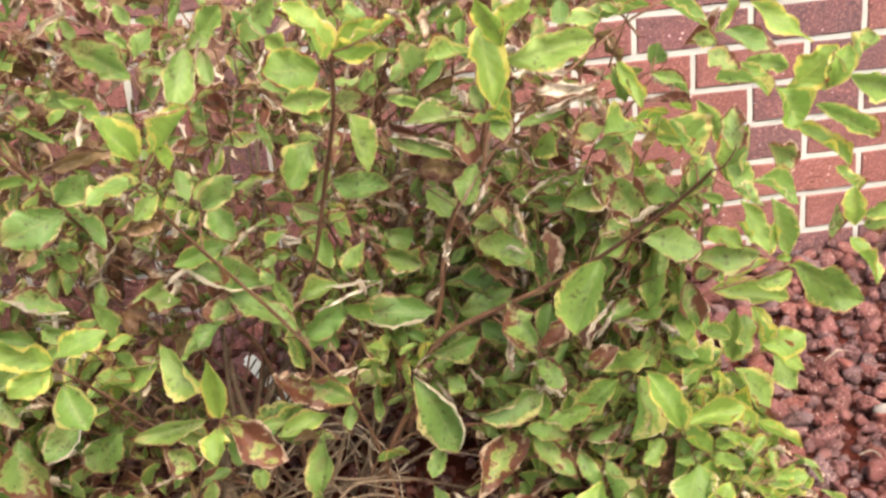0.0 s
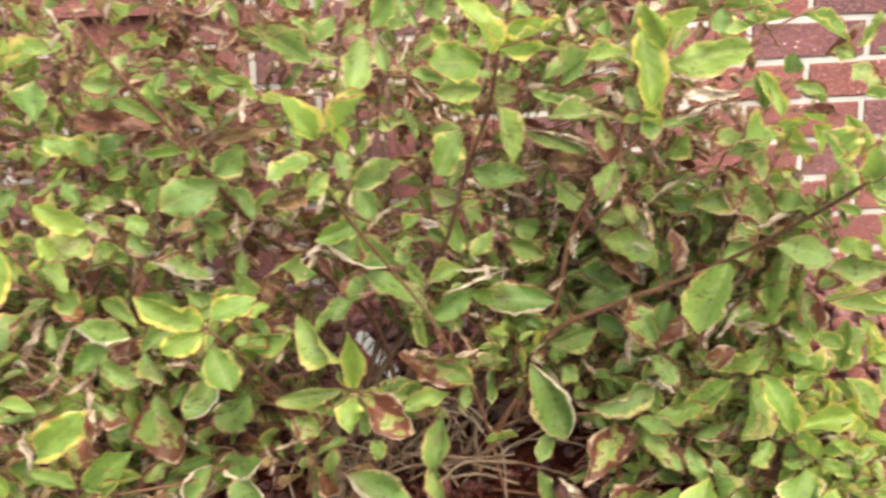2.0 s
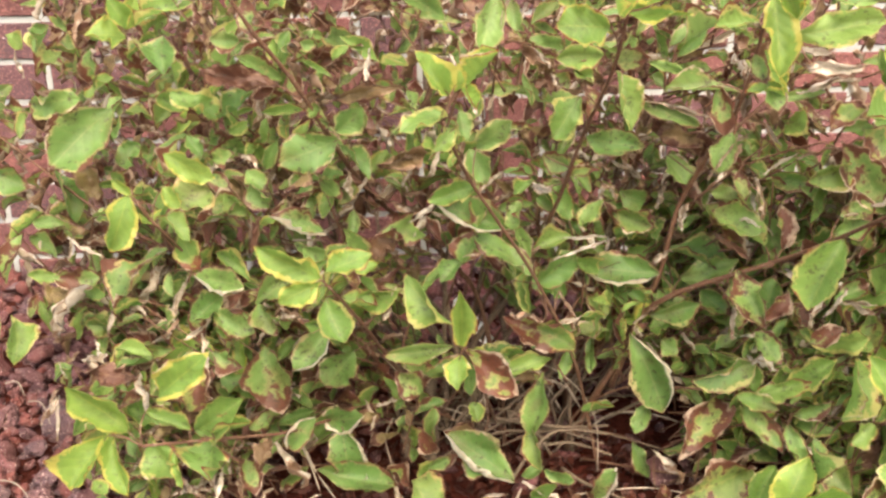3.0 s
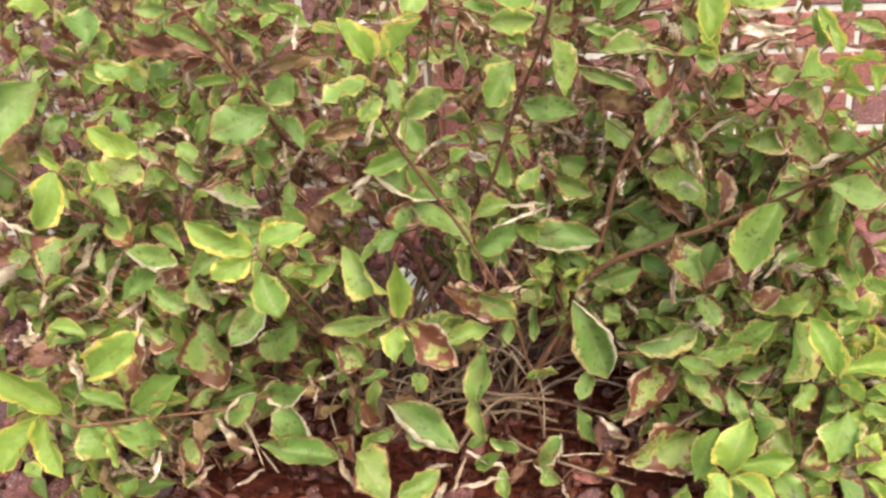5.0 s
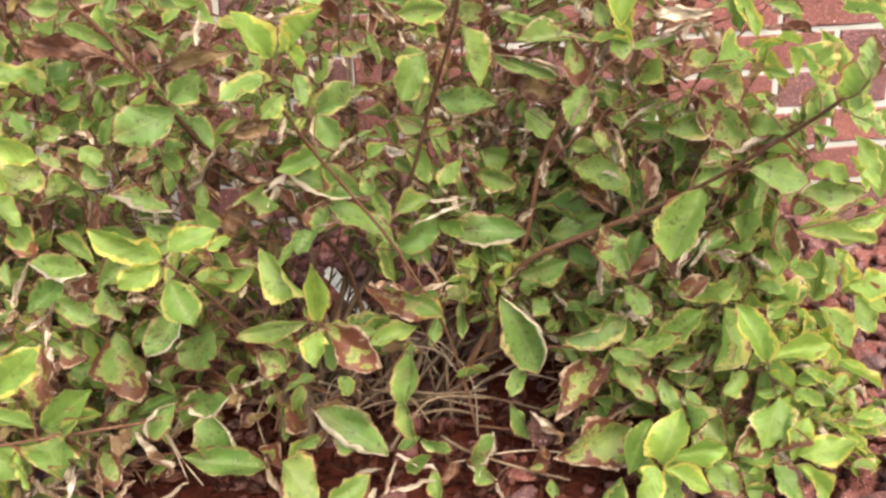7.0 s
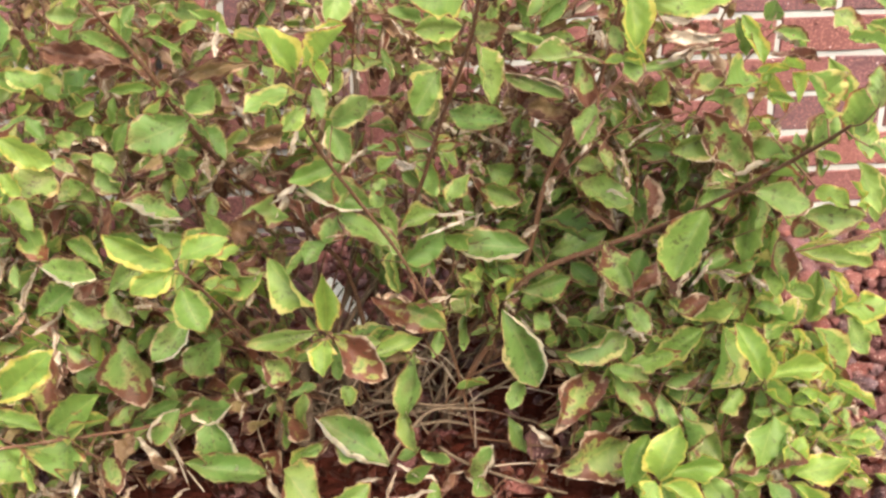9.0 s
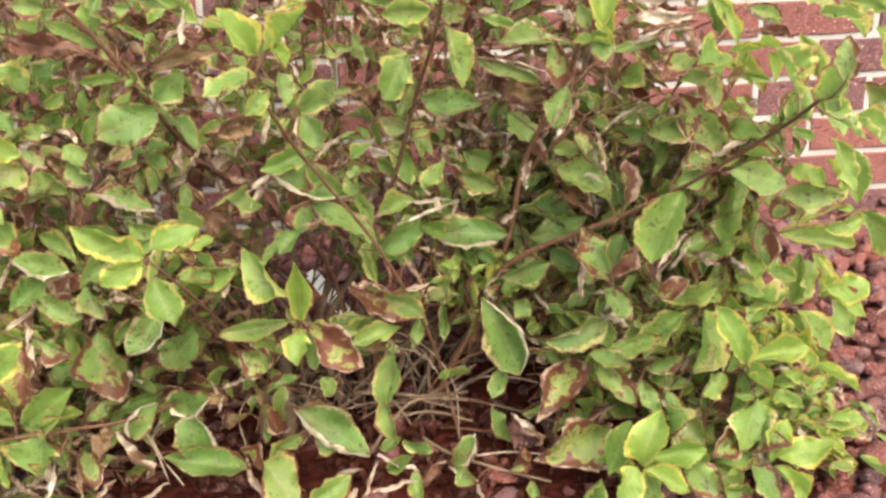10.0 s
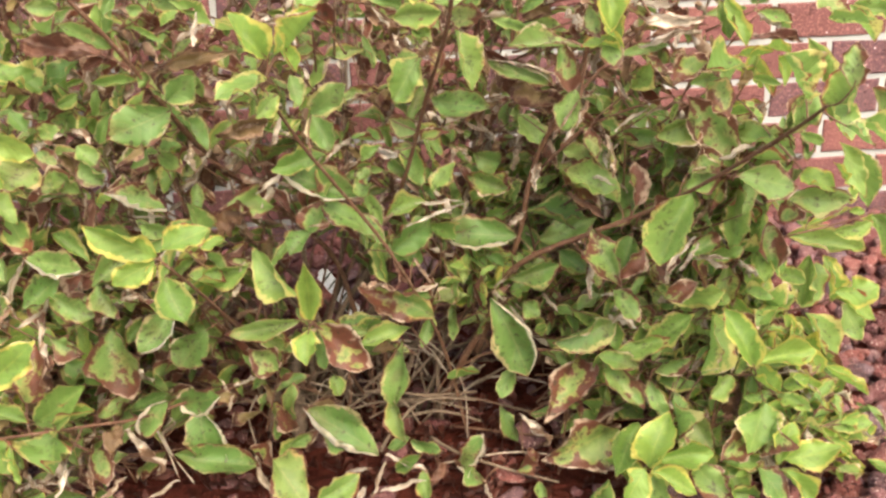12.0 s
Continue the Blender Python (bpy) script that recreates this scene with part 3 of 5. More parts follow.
# hero leaves along the front of the shrub
leaf("G", (-0.304, -0.719, 0.492), (-0.276, -0.715, 0.483), 0.019)
leaf("G", (-0.244, -0.671, 0.443), (-0.287, -0.688, 0.474), 0.017)
leaf("R", (-0.244, -0.712, 0.445), (-0.318, -0.709, 0.472), 0.019)
leaf("G", (-0.289, -0.679, 0.442), (-0.315, -0.694, 0.463), 0.012)
leaf("G", (-0.232, -0.706, 0.461), (-0.220, -0.709, 0.427), 0.014)
leaf("G", (-0.307, -0.685, 0.407), (-0.271, -0.696, 0.443), 0.025)
leaf("L", (-0.352, -0.698, 0.437), (-0.309, -0.701, 0.403), 0.025)
leaf("R", (-0.350, -0.703, 0.410), (-0.316, -0.703, 0.405), 0.009)
leaf("G", (-0.278, -0.651, 0.420), (-0.255, -0.652, 0.427), 0.015)
leaf("L", (-0.270, -0.661, 0.408), (-0.221, -0.669, 0.409), 0.014)
leaf("G", (-0.264, -0.666, 0.403), (-0.274, -0.667, 0.373), 0.010)
leaf("G", (-0.253, -0.671, 0.381), (-0.270, -0.675, 0.349), 0.013)
leaf("L", (-0.304, -0.664, 0.388), (-0.284, -0.664, 0.401), 0.012)
leaf("G", (-0.185, -0.731, 0.395), (-0.241, -0.752, 0.368), 0.032)
leaf("R", (-0.197, -0.738, 0.374), (-0.240, -0.755, 0.355), 0.011)
leaf("G", (-0.185, -0.712, 0.384), (-0.151, -0.739, 0.358), 0.018)
leaf("G", (-0.184, -0.761, 0.410), (-0.159, -0.763, 0.436), 0.022)
leaf("G", (-0.194, -0.726, 0.407), (-0.202, -0.731, 0.435), 0.016)
leaf("R", (-0.120, -0.746, 0.447), (-0.194, -0.784, 0.446), 0.012)
leaf("D", (-0.150, -0.768, 0.487), (-0.146, -0.784, 0.457), 0.007)
leaf("D", (-0.167, -0.764, 0.463), (-0.141, -0.768, 0.475), 0.005)
leaf("L", (-0.226, -0.670, 0.463), (-0.190, -0.680, 0.447), 0.007)
leaf("G", (-0.221, -0.694, 0.484), (-0.205, -0.697, 0.478), 0.013)
leaf("L", (-0.190, -0.704, 0.467), (-0.174, -0.706, 0.484), 0.012)
leaf("L", (-0.324, -0.655, 0.423), (-0.303, -0.657, 0.439), 0.013)
leaf("Y", (-0.332, -0.820, 0.405), (-0.285, -0.820, 0.386), 0.023)
leaf("G", (-0.338, -0.704, 0.395), (-0.325, -0.714, 0.373), 0.016)
leaf("G", (-0.314, -0.703, 0.369), (-0.291, -0.709, 0.380), 0.018)
leaf("D", (-0.330, -0.672, 0.352), (-0.296, -0.677, 0.359), 0.009)
leaf("G", (-0.319, -0.706, 0.354), (-0.297, -0.717, 0.346), 0.018)
leaf("G", (-0.281, -0.707, 0.359), (-0.262, -0.718, 0.339), 0.021)
leaf("L", (-0.242, -0.704, 0.467), (-0.248, -0.709, 0.490), 0.012)
leaf("G", (-0.243, -0.699, 0.461), (-0.228, -0.702, 0.497), 0.016)
leaf("D", (-0.182, -0.658, 0.342), (-0.168, -0.674, 0.319), 0.010)
leaf("D", (-0.219, -0.659, 0.350), (-0.213, -0.685, 0.343), 0.005)
leaf("G", (-0.209, -0.696, 0.347), (-0.181, -0.715, 0.359), 0.016)
leaf("G", (-0.209, -0.685, 0.340), (-0.183, -0.710, 0.331), 0.018)
leaf("G", (-0.233, -0.707, 0.334), (-0.217, -0.706, 0.363), 0.021)
leaf("G", (-0.169, -0.741, 0.396), (-0.160, -0.743, 0.430), 0.014)
leaf("D", (-0.142, -0.804, 0.441), (-0.127, -0.808, 0.437), 0.004)
leaf("Y", (-0.079, -0.966, 0.482), (-0.104, -0.975, 0.515), 0.022)
leaf("Y", (-0.074, -0.946, 0.481), (-0.040, -0.959, 0.511), 0.021)
leaf("Y", (-0.067, -0.949, 0.487), (-0.061, -0.976, 0.472), 0.014)
leaf("L", (-0.080, -0.972, 0.469), (-0.115, -0.992, 0.461), 0.020)
leaf("L", (-0.075, -0.942, 0.452), (-0.093, -0.961, 0.444), 0.015)
leaf("G", (-0.070, -0.846, 0.446), (-0.059, -0.858, 0.423), 0.016)
leaf("G", (-0.055, -0.842, 0.411), (-0.028, -0.863, 0.443), 0.020)
leaf("L", (-0.078, -0.732, 0.364), (-0.066, -0.733, 0.379), 0.011)
leaf("G", (-0.058, -0.724, 0.382), (-0.040, -0.744, 0.351), 0.023)
leaf("B", (-0.036, -0.693, 0.387), (0.007, -0.704, 0.398), 0.012)
leaf("D", (-0.026, -0.691, 0.382), (-0.006, -0.696, 0.387), 0.005)
leaf("R", (-0.004, -0.618, 0.369), (0.040, -0.617, 0.362), 0.023)
leaf("L", (0.041, -0.795, 0.446), (0.007, -0.804, 0.415), 0.027)
leaf("G", (-0.006, -0.719, 0.454), (0.001, -0.724, 0.421), 0.010)
leaf("R", (0.007, -0.704, 0.443), (0.025, -0.714, 0.431), 0.015)
leaf("D", (-0.036, -0.790, 0.448), (-0.047, -0.797, 0.436), 0.005)
leaf("D", (-0.029, -0.754, 0.438), (-0.027, -0.760, 0.427), 0.004)
leaf("D", (-0.059, -0.846, 0.451), (-0.053, -0.852, 0.440), 0.004)
leaf("L", (0.061, -0.788, 0.482), (0.018, -0.797, 0.475), 0.024)
leaf("G", (0.033, -0.789, 0.471), (0.054, -0.801, 0.458), 0.016)
leaf("D", (0.023, -0.715, 0.453), (0.034, -0.723, 0.441), 0.005)
leaf("D", (0.004, -0.740, 0.481), (0.013, -0.751, 0.461), 0.006)
leaf("D", (-0.005, -0.735, 0.472), (-0.002, -0.747, 0.456), 0.006)
leaf("R", (-0.101, -0.711, 0.375), (-0.143, -0.733, 0.357), 0.022)
leaf("D", (-0.087, -0.716, 0.379), (-0.103, -0.721, 0.350), 0.007)
leaf("D", (-0.088, -0.723, 0.370), (-0.078, -0.731, 0.360), 0.004)
leaf("D", (-0.103, -0.712, 0.378), (-0.130, -0.726, 0.366), 0.005)
leaf("G", (-0.022, -0.687, 0.348), (0.010, -0.699, 0.343), 0.016)
leaf("G", (0.016, -0.708, 0.371), (0.043, -0.722, 0.356), 0.020)
leaf("G", (0.025, -0.659, 0.312), (0.041, -0.661, 0.334), 0.020)
leaf("D", (0.005, -0.731, 0.343), (0.026, -0.751, 0.354), 0.012)
leaf("L", (0.009, -0.706, 0.343), (-0.014, -0.717, 0.330), 0.011)
leaf("L", (-0.048, -0.712, 0.340), (-0.102, -0.731, 0.338), 0.021)
leaf("G", (0.006, -0.732, 0.251), (-0.057, -0.736, 0.296), 0.025)
leaf("E", (-0.017, -0.714, 0.295), (-0.094, -0.728, 0.330), 0.032)
leaf("D", (-0.072, -0.662, 0.316), (-0.127, -0.689, 0.297), 0.009)
leaf("D", (-0.099, -0.670, 0.303), (-0.065, -0.684, 0.289), 0.006)
leaf("L", (0.072, -0.793, 0.468), (0.093, -0.812, 0.418), 0.026)
leaf("R", (0.110, -0.695, 0.431), (0.110, -0.708, 0.405), 0.008)
leaf("G", (0.056, -0.731, 0.394), (0.108, -0.759, 0.381), 0.025)
leaf("D", (0.099, -0.582, 0.333), (0.135, -0.599, 0.325), 0.005)
leaf("G", (0.059, -0.849, 0.489), (0.088, -0.862, 0.484), 0.019)
leaf("G", (0.114, -0.725, 0.464), (0.147, -0.743, 0.453), 0.011)
leaf("G", (0.199, -0.743, 0.437), (0.123, -0.746, 0.448), 0.016)
leaf("G", (0.176, -0.746, 0.445), (0.182, -0.754, 0.394), 0.020)
leaf("D", (0.123, -0.675, 0.419), (0.187, -0.684, 0.396), 0.008)
leaf("E", (0.115, -0.674, 0.416), (0.180, -0.685, 0.386), 0.017)
leaf("R", (0.142, -0.626, 0.388), (0.189, -0.631, 0.333), 0.033)
leaf("G", (0.180, -0.793, 0.410), (0.163, -0.798, 0.373), 0.023)
leaf("D", (0.186, -0.796, 0.407), (0.163, -0.801, 0.364), 0.006)
leaf("D", (0.192, -0.757, 0.393), (0.208, -0.764, 0.402), 0.004)
leaf("G", (0.152, -0.653, 0.354), (0.167, -0.671, 0.324), 0.026)
leaf("Y", (0.196, -0.889, 0.463), (0.161, -0.889, 0.469), 0.014)
leaf("G", (0.182, -0.879, 0.469), (0.190, -0.903, 0.450), 0.016)
leaf("G", (0.164, -0.896, 0.497), (0.169, -0.913, 0.475), 0.012)
leaf("Y", (0.192, -0.887, 0.469), (0.179, -0.888, 0.502), 0.015)
leaf("D", (0.151, -0.874, 0.493), (0.159, -0.885, 0.476), 0.009)
leaf("D", (0.292, -0.807, 0.472), (0.223, -0.805, 0.469), 0.014)
leaf("D", (0.298, -0.777, 0.453), (0.236, -0.776, 0.445), 0.012)
leaf("R", (0.303, -0.777, 0.459), (0.242, -0.776, 0.454), 0.008)
leaf("G", (0.270, -0.771, 0.442), (0.222, -0.771, 0.435), 0.011)
leaf("L", (0.251, -0.716, 0.391), (0.272, -0.726, 0.416), 0.021)
leaf("D", (0.247, -0.672, 0.391), (0.270, -0.665, 0.368), 0.006)
leaf("D", (0.277, -0.692, 0.363), (0.242, -0.700, 0.339), 0.005)
leaf("G", (0.216, -0.704, 0.351), (0.215, -0.722, 0.321), 0.013)
leaf("B", (0.245, -0.705, 0.305), (0.225, -0.700, 0.341), 0.022)
leaf("D", (0.233, -0.690, 0.330), (0.237, -0.715, 0.308), 0.006)
leaf("G", (0.222, -0.697, 0.311), (0.188, -0.696, 0.322), 0.019)
leaf("G", (0.106, -0.639, 0.311), (0.137, -0.636, 0.294), 0.023)
leaf("R", (0.135, -0.605, 0.315), (0.144, -0.613, 0.287), 0.015)
leaf("D", (0.165, -0.613, 0.313), (0.148, -0.617, 0.285), 0.012)
leaf("G", (0.314, -0.773, 0.481), (0.317, -0.784, 0.446), 0.015)
leaf("Y", (0.318, -0.775, 0.483), (0.327, -0.803, 0.440), 0.021)
leaf("Y", (0.328, -0.791, 0.433), (0.355, -0.807, 0.437), 0.011)
leaf("L", (0.330, -0.804, 0.426), (0.285, -0.822, 0.427), 0.023)
leaf("B", (0.305, -0.771, 0.431), (0.268, -0.800, 0.417), 0.023)
leaf("R", (0.304, -0.783, 0.452), (0.304, -0.795, 0.429), 0.005)
leaf("B", (0.301, -0.789, 0.410), (0.323, -0.815, 0.387), 0.025)
leaf("R", (0.359, -0.722, 0.410), (0.359, -0.735, 0.387), 0.011)
leaf("G", (0.348, -0.755, 0.317), (0.305, -0.743, 0.392), 0.036)
leaf("L", (0.312, -0.739, 0.368), (0.273, -0.748, 0.341), 0.027)
leaf("G", (0.298, -0.765, 0.317), (0.335, -0.758, 0.335), 0.029)
leaf("L", (0.342, -0.821, 0.377), (0.328, -0.817, 0.399), 0.014)
leaf("L", (0.314, -0.967, 0.435), (0.295, -0.970, 0.475), 0.031)
leaf("G", (0.324, -0.915, 0.393), (0.333, -0.922, 0.430), 0.025)
leaf("G", (0.326, -0.921, 0.400), (0.346, -0.935, 0.427), 0.018)
leaf("L", (0.364, -0.898, 0.430), (0.336, -0.914, 0.467), 0.016)
leaf("R", (0.356, -0.859, 0.456), (0.311, -0.864, 0.468), 0.009)
leaf("D", (0.343, -0.791, 0.470), (0.356, -0.808, 0.456), 0.009)
leaf("G", (0.336, -0.809, 0.475), (0.374, -0.802, 0.462), 0.013)
leaf("L", (0.360, -0.916, 0.403), (0.377, -0.930, 0.449), 0.028)
leaf("L", (0.355, -0.923, 0.417), (0.371, -0.948, 0.398), 0.025)
leaf("G", (0.312, -1.041, 0.460), (0.316, -1.042, 0.491), 0.014)
leaf("L", (0.358, -0.899, 0.482), (0.381, -0.923, 0.478), 0.012)
leaf("L", (0.354, -0.877, 0.383), (0.373, -0.883, 0.375), 0.009)
leaf("G", (0.322, -1.017, 0.427), (0.345, -1.019, 0.415), 0.016)
leaf("L", (0.383, -0.891, 0.377), (0.410, -0.906, 0.332), 0.015)
leaf("G", (0.310, -0.858, 0.341), (0.367, -0.861, 0.335), 0.028)
leaf("Y", (0.379, -0.832, 0.331), (0.400, -0.858, 0.323), 0.020)
leaf("G", (0.361, -0.840, 0.315), (0.427, -0.841, 0.303), 0.026)
leaf("Y", (-0.351, -0.762, 0.359), (-0.332, -0.769, 0.341), 0.015)
leaf("B", (-0.314, -0.732, 0.347), (-0.339, -0.757, 0.329), 0.029)
leaf("L", (-0.362, -0.755, 0.326), (-0.325, -0.761, 0.309), 0.019)
leaf("G", (-0.290, -0.709, 0.331), (-0.317, -0.731, 0.322), 0.019)
leaf("G", (-0.283, -0.717, 0.315), (-0.297, -0.723, 0.343), 0.021)
leaf("G", (-0.260, -0.714, 0.321), (-0.275, -0.720, 0.349), 0.023)
leaf("R", (-0.272, -0.700, 0.310), (-0.289, -0.703, 0.267), 0.009)
leaf("D", (-0.280, -0.701, 0.310), (-0.290, -0.704, 0.261), 0.005)
leaf("L", (-0.347, -0.734, 0.305), (-0.325, -0.737, 0.264), 0.024)
leaf("E", (-0.287, -0.737, 0.245), (-0.329, -0.757, 0.274), 0.026)
leaf("D", (-0.336, -0.682, 0.296), (-0.306, -0.701, 0.309), 0.004)
leaf("E", (-0.206, -0.708, 0.289), (-0.253, -0.726, 0.326), 0.023)
leaf("D", (-0.254, -0.692, 0.303), (-0.239, -0.696, 0.279), 0.004)
leaf("D", (-0.242, -0.687, 0.277), (-0.206, -0.697, 0.278), 0.003)
leaf("G", (-0.205, -0.734, 0.272), (-0.222, -0.739, 0.292), 0.019)
leaf("Y", (-0.199, -0.823, 0.286), (-0.251, -0.845, 0.328), 0.027)
leaf("Y", (-0.194, -0.832, 0.293), (-0.152, -0.825, 0.319), 0.021)
leaf("Y", (-0.198, -0.835, 0.288), (-0.234, -0.844, 0.262), 0.021)
leaf("L", (-0.194, -0.822, 0.266), (-0.179, -0.843, 0.227), 0.035)
leaf("Y", (-0.197, -0.837, 0.284), (-0.211, -0.836, 0.270), 0.009)
leaf("Y", (-0.175, -0.721, 0.253), (-0.149, -0.715, 0.259), 0.012)
leaf("L", (-0.191, -0.719, 0.225), (-0.153, -0.729, 0.216), 0.022)
leaf("B", (-0.238, -0.753, 0.255), (-0.273, -0.778, 0.251), 0.020)
leaf("D", (-0.276, -0.695, 0.210), (-0.261, -0.716, 0.215), 0.004)
leaf("G", (-0.271, -0.753, 0.234), (-0.252, -0.774, 0.206), 0.018)
leaf("D", (-0.260, -0.725, 0.204), (-0.277, -0.729, 0.174), 0.005)
leaf("D", (-0.251, -0.753, 0.216), (-0.225, -0.754, 0.219), 0.006)
leaf("G", (-0.309, -0.738, 0.237), (-0.342, -0.768, 0.226), 0.027)
leaf("G", (-0.316, -0.751, 0.225), (-0.272, -0.761, 0.211), 0.024)
leaf("D", (-0.356, -0.680, 0.235), (-0.376, -0.724, 0.193), 0.007)
leaf("D", (-0.352, -0.752, 0.218), (-0.361, -0.770, 0.202), 0.005)
leaf("D", (-0.325, -0.745, 0.210), (-0.349, -0.771, 0.197), 0.006)
leaf("D", (-0.321, -0.712, 0.216), (-0.335, -0.733, 0.200), 0.005)
leaf("G", (-0.318, -0.752, 0.208), (-0.298, -0.759, 0.197), 0.016)
leaf("G", (-0.370, -0.701, 0.250), (-0.365, -0.718, 0.226), 0.013)
leaf("E", (-0.200, -0.751, 0.207), (-0.237, -0.775, 0.166), 0.028)
leaf("D", (-0.250, -0.705, 0.136), (-0.228, -0.688, 0.138), 0.006)
leaf("R", (-0.124, -0.691, 0.277), (-0.154, -0.712, 0.259), 0.025)
leaf("G", (-0.099, -0.688, 0.275), (-0.151, -0.702, 0.301), 0.021)
leaf("G", (-0.067, -0.731, 0.266), (-0.056, -0.728, 0.300), 0.023)
leaf("D", (-0.066, -0.793, 0.294), (-0.045, -0.795, 0.303), 0.004)
leaf("G", (-0.066, -0.728, 0.266), (-0.091, -0.744, 0.252), 0.021)
leaf("L", (-0.076, -0.752, 0.207), (-0.134, -0.745, 0.253), 0.029)
leaf("L", (-0.130, -0.721, 0.233), (-0.176, -0.718, 0.210), 0.023)
leaf("D", (-0.130, -0.708, 0.236), (-0.146, -0.724, 0.219), 0.005)
leaf("D", (-0.141, -0.718, 0.214), (-0.148, -0.732, 0.198), 0.007)
leaf("Y", (-0.070, -0.828, 0.216), (-0.068, -0.842, 0.282), 0.024)
leaf("B", (-0.076, -0.847, 0.227), (-0.144, -0.854, 0.218), 0.020)
leaf("Y", (-0.070, -0.842, 0.215), (-0.080, -0.869, 0.194), 0.021)
leaf("G", (-0.065, -0.798, 0.191), (-0.055, -0.804, 0.153), 0.017)
leaf("B", (-0.064, -0.826, 0.210), (-0.006, -0.841, 0.176), 0.029)
leaf("Y", (-0.064, -0.819, 0.210), (-0.038, -0.823, 0.205), 0.012)
leaf("B", (0.051, -0.732, 0.169), (-0.020, -0.731, 0.216), 0.033)
leaf("D", (0.008, -0.786, 0.222), (-0.018, -0.776, 0.234), 0.014)
leaf("G", (0.014, -0.701, 0.230), (0.046, -0.708, 0.272), 0.029)
leaf("D", (0.093, -0.699, 0.280), (0.025, -0.722, 0.254), 0.009)
leaf("D", (0.087, -0.700, 0.280), (0.036, -0.708, 0.285), 0.005)
leaf("G", (0.004, -0.721, 0.266), (-0.010, -0.718, 0.305), 0.015)
leaf("G", (-0.016, -0.728, 0.299), (-0.005, -0.727, 0.330), 0.018)
leaf("G", (0.009, -0.694, 0.235), (0.043, -0.707, 0.211), 0.024)
leaf("D", (0.036, -0.711, 0.225), (0.049, -0.731, 0.203), 0.005)
leaf("E", (0.150, -0.658, 0.222), (0.062, -0.665, 0.225), 0.036)
leaf("L", (0.119, -0.648, 0.259), (0.111, -0.646, 0.277), 0.018)
leaf("L", (0.126, -0.592, 0.223), (0.149, -0.599, 0.233), 0.016)
leaf("B", (0.112, -0.626, 0.285), (0.147, -0.630, 0.251), 0.026)
leaf("D", (0.173, -0.567, 0.233), (0.151, -0.585, 0.205), 0.008)
leaf("G", (0.164, -0.623, 0.239), (0.242, -0.649, 0.222), 0.033)
leaf("G", (0.245, -0.713, 0.272), (0.186, -0.706, 0.304), 0.032)
leaf("G", (0.269, -0.679, 0.246), (0.259, -0.673, 0.295), 0.029)
leaf("D", (0.215, -0.695, 0.299), (0.237, -0.720, 0.292), 0.005)
leaf("D", (0.251, -0.660, 0.292), (0.262, -0.680, 0.268), 0.006)
leaf("R", (0.194, -0.698, 0.283), (0.226, -0.730, 0.258), 0.007)
leaf("G", (0.245, -0.678, 0.235), (0.268, -0.685, 0.259), 0.019)
leaf("D", (0.205, -0.593, 0.195), (0.237, -0.607, 0.185), 0.007)
leaf("G", (0.215, -0.723, 0.250), (0.230, -0.762, 0.198), 0.028)
leaf("D", (0.211, -0.734, 0.215), (0.209, -0.768, 0.190), 0.006)
leaf("D", (0.240, -0.678, 0.154), (0.256, -0.683, 0.166), 0.006)
leaf("G", (0.256, -0.686, 0.186), (0.271, -0.687, 0.228), 0.027)
leaf("G", (0.157, -0.643, 0.184), (0.194, -0.659, 0.177), 0.023)
leaf("G", (0.201, -0.641, 0.196), (0.226, -0.668, 0.174), 0.026)
leaf("L", (0.143, -0.653, 0.155), (0.168, -0.663, 0.162), 0.020)
leaf("G", (0.245, -0.705, 0.173), (0.271, -0.737, 0.152), 0.025)
leaf("G", (0.158, -0.651, 0.141), (0.178, -0.661, 0.128), 0.020)
leaf("D", (0.183, -0.637, 0.144), (0.193, -0.662, 0.127), 0.006)
leaf("G", (0.195, -0.644, 0.124), (0.210, -0.669, 0.130), 0.015)
leaf("E", (0.119, -0.671, 0.157), (0.163, -0.691, 0.064), 0.043)
leaf("D", (0.144, -0.627, 0.129), (0.167, -0.636, 0.100), 0.006)
leaf("G", (0.253, -0.698, 0.133), (0.179, -0.719, 0.120), 0.029)
leaf("D", (0.245, -0.686, 0.132), (0.267, -0.714, 0.126), 0.013)
leaf("L", (0.173, -0.641, 0.099), (0.188, -0.644, 0.107), 0.011)
leaf("G", (0.085, -0.626, 0.137), (0.080, -0.657, 0.101), 0.012)
leaf("L", (0.288, -0.804, 0.309), (0.260, -0.828, 0.244), 0.037)
leaf("G", (0.292, -0.769, 0.301), (0.329, -0.762, 0.317), 0.021)
leaf("D", (0.317, -0.737, 0.241), (0.288, -0.754, 0.208), 0.007)
leaf("D", (0.295, -0.722, 0.200), (0.294, -0.735, 0.184), 0.006)
leaf("D", (0.313, -0.753, 0.225), (0.348, -0.758, 0.218), 0.008)
leaf("G", (0.308, -0.750, 0.226), (0.345, -0.749, 0.236), 0.020)
leaf("L", (0.361, -0.725, 0.217), (0.374, -0.726, 0.287), 0.025)
leaf("L", (0.394, -0.738, 0.276), (0.424, -0.753, 0.245), 0.026)
leaf("L", (0.470, -0.619, 0.188), (0.556, -0.640, 0.164), 0.031)
leaf("Y", (0.453, -0.702, 0.231), (0.507, -0.693, 0.241), 0.013)
leaf("L", (0.505, -0.659, 0.205), (0.544, -0.672, 0.221), 0.017)
leaf("L", (0.379, -0.698, 0.211), (0.402, -0.723, 0.203), 0.021)
leaf("L", (0.410, -0.696, 0.217), (0.419, -0.715, 0.178), 0.024)
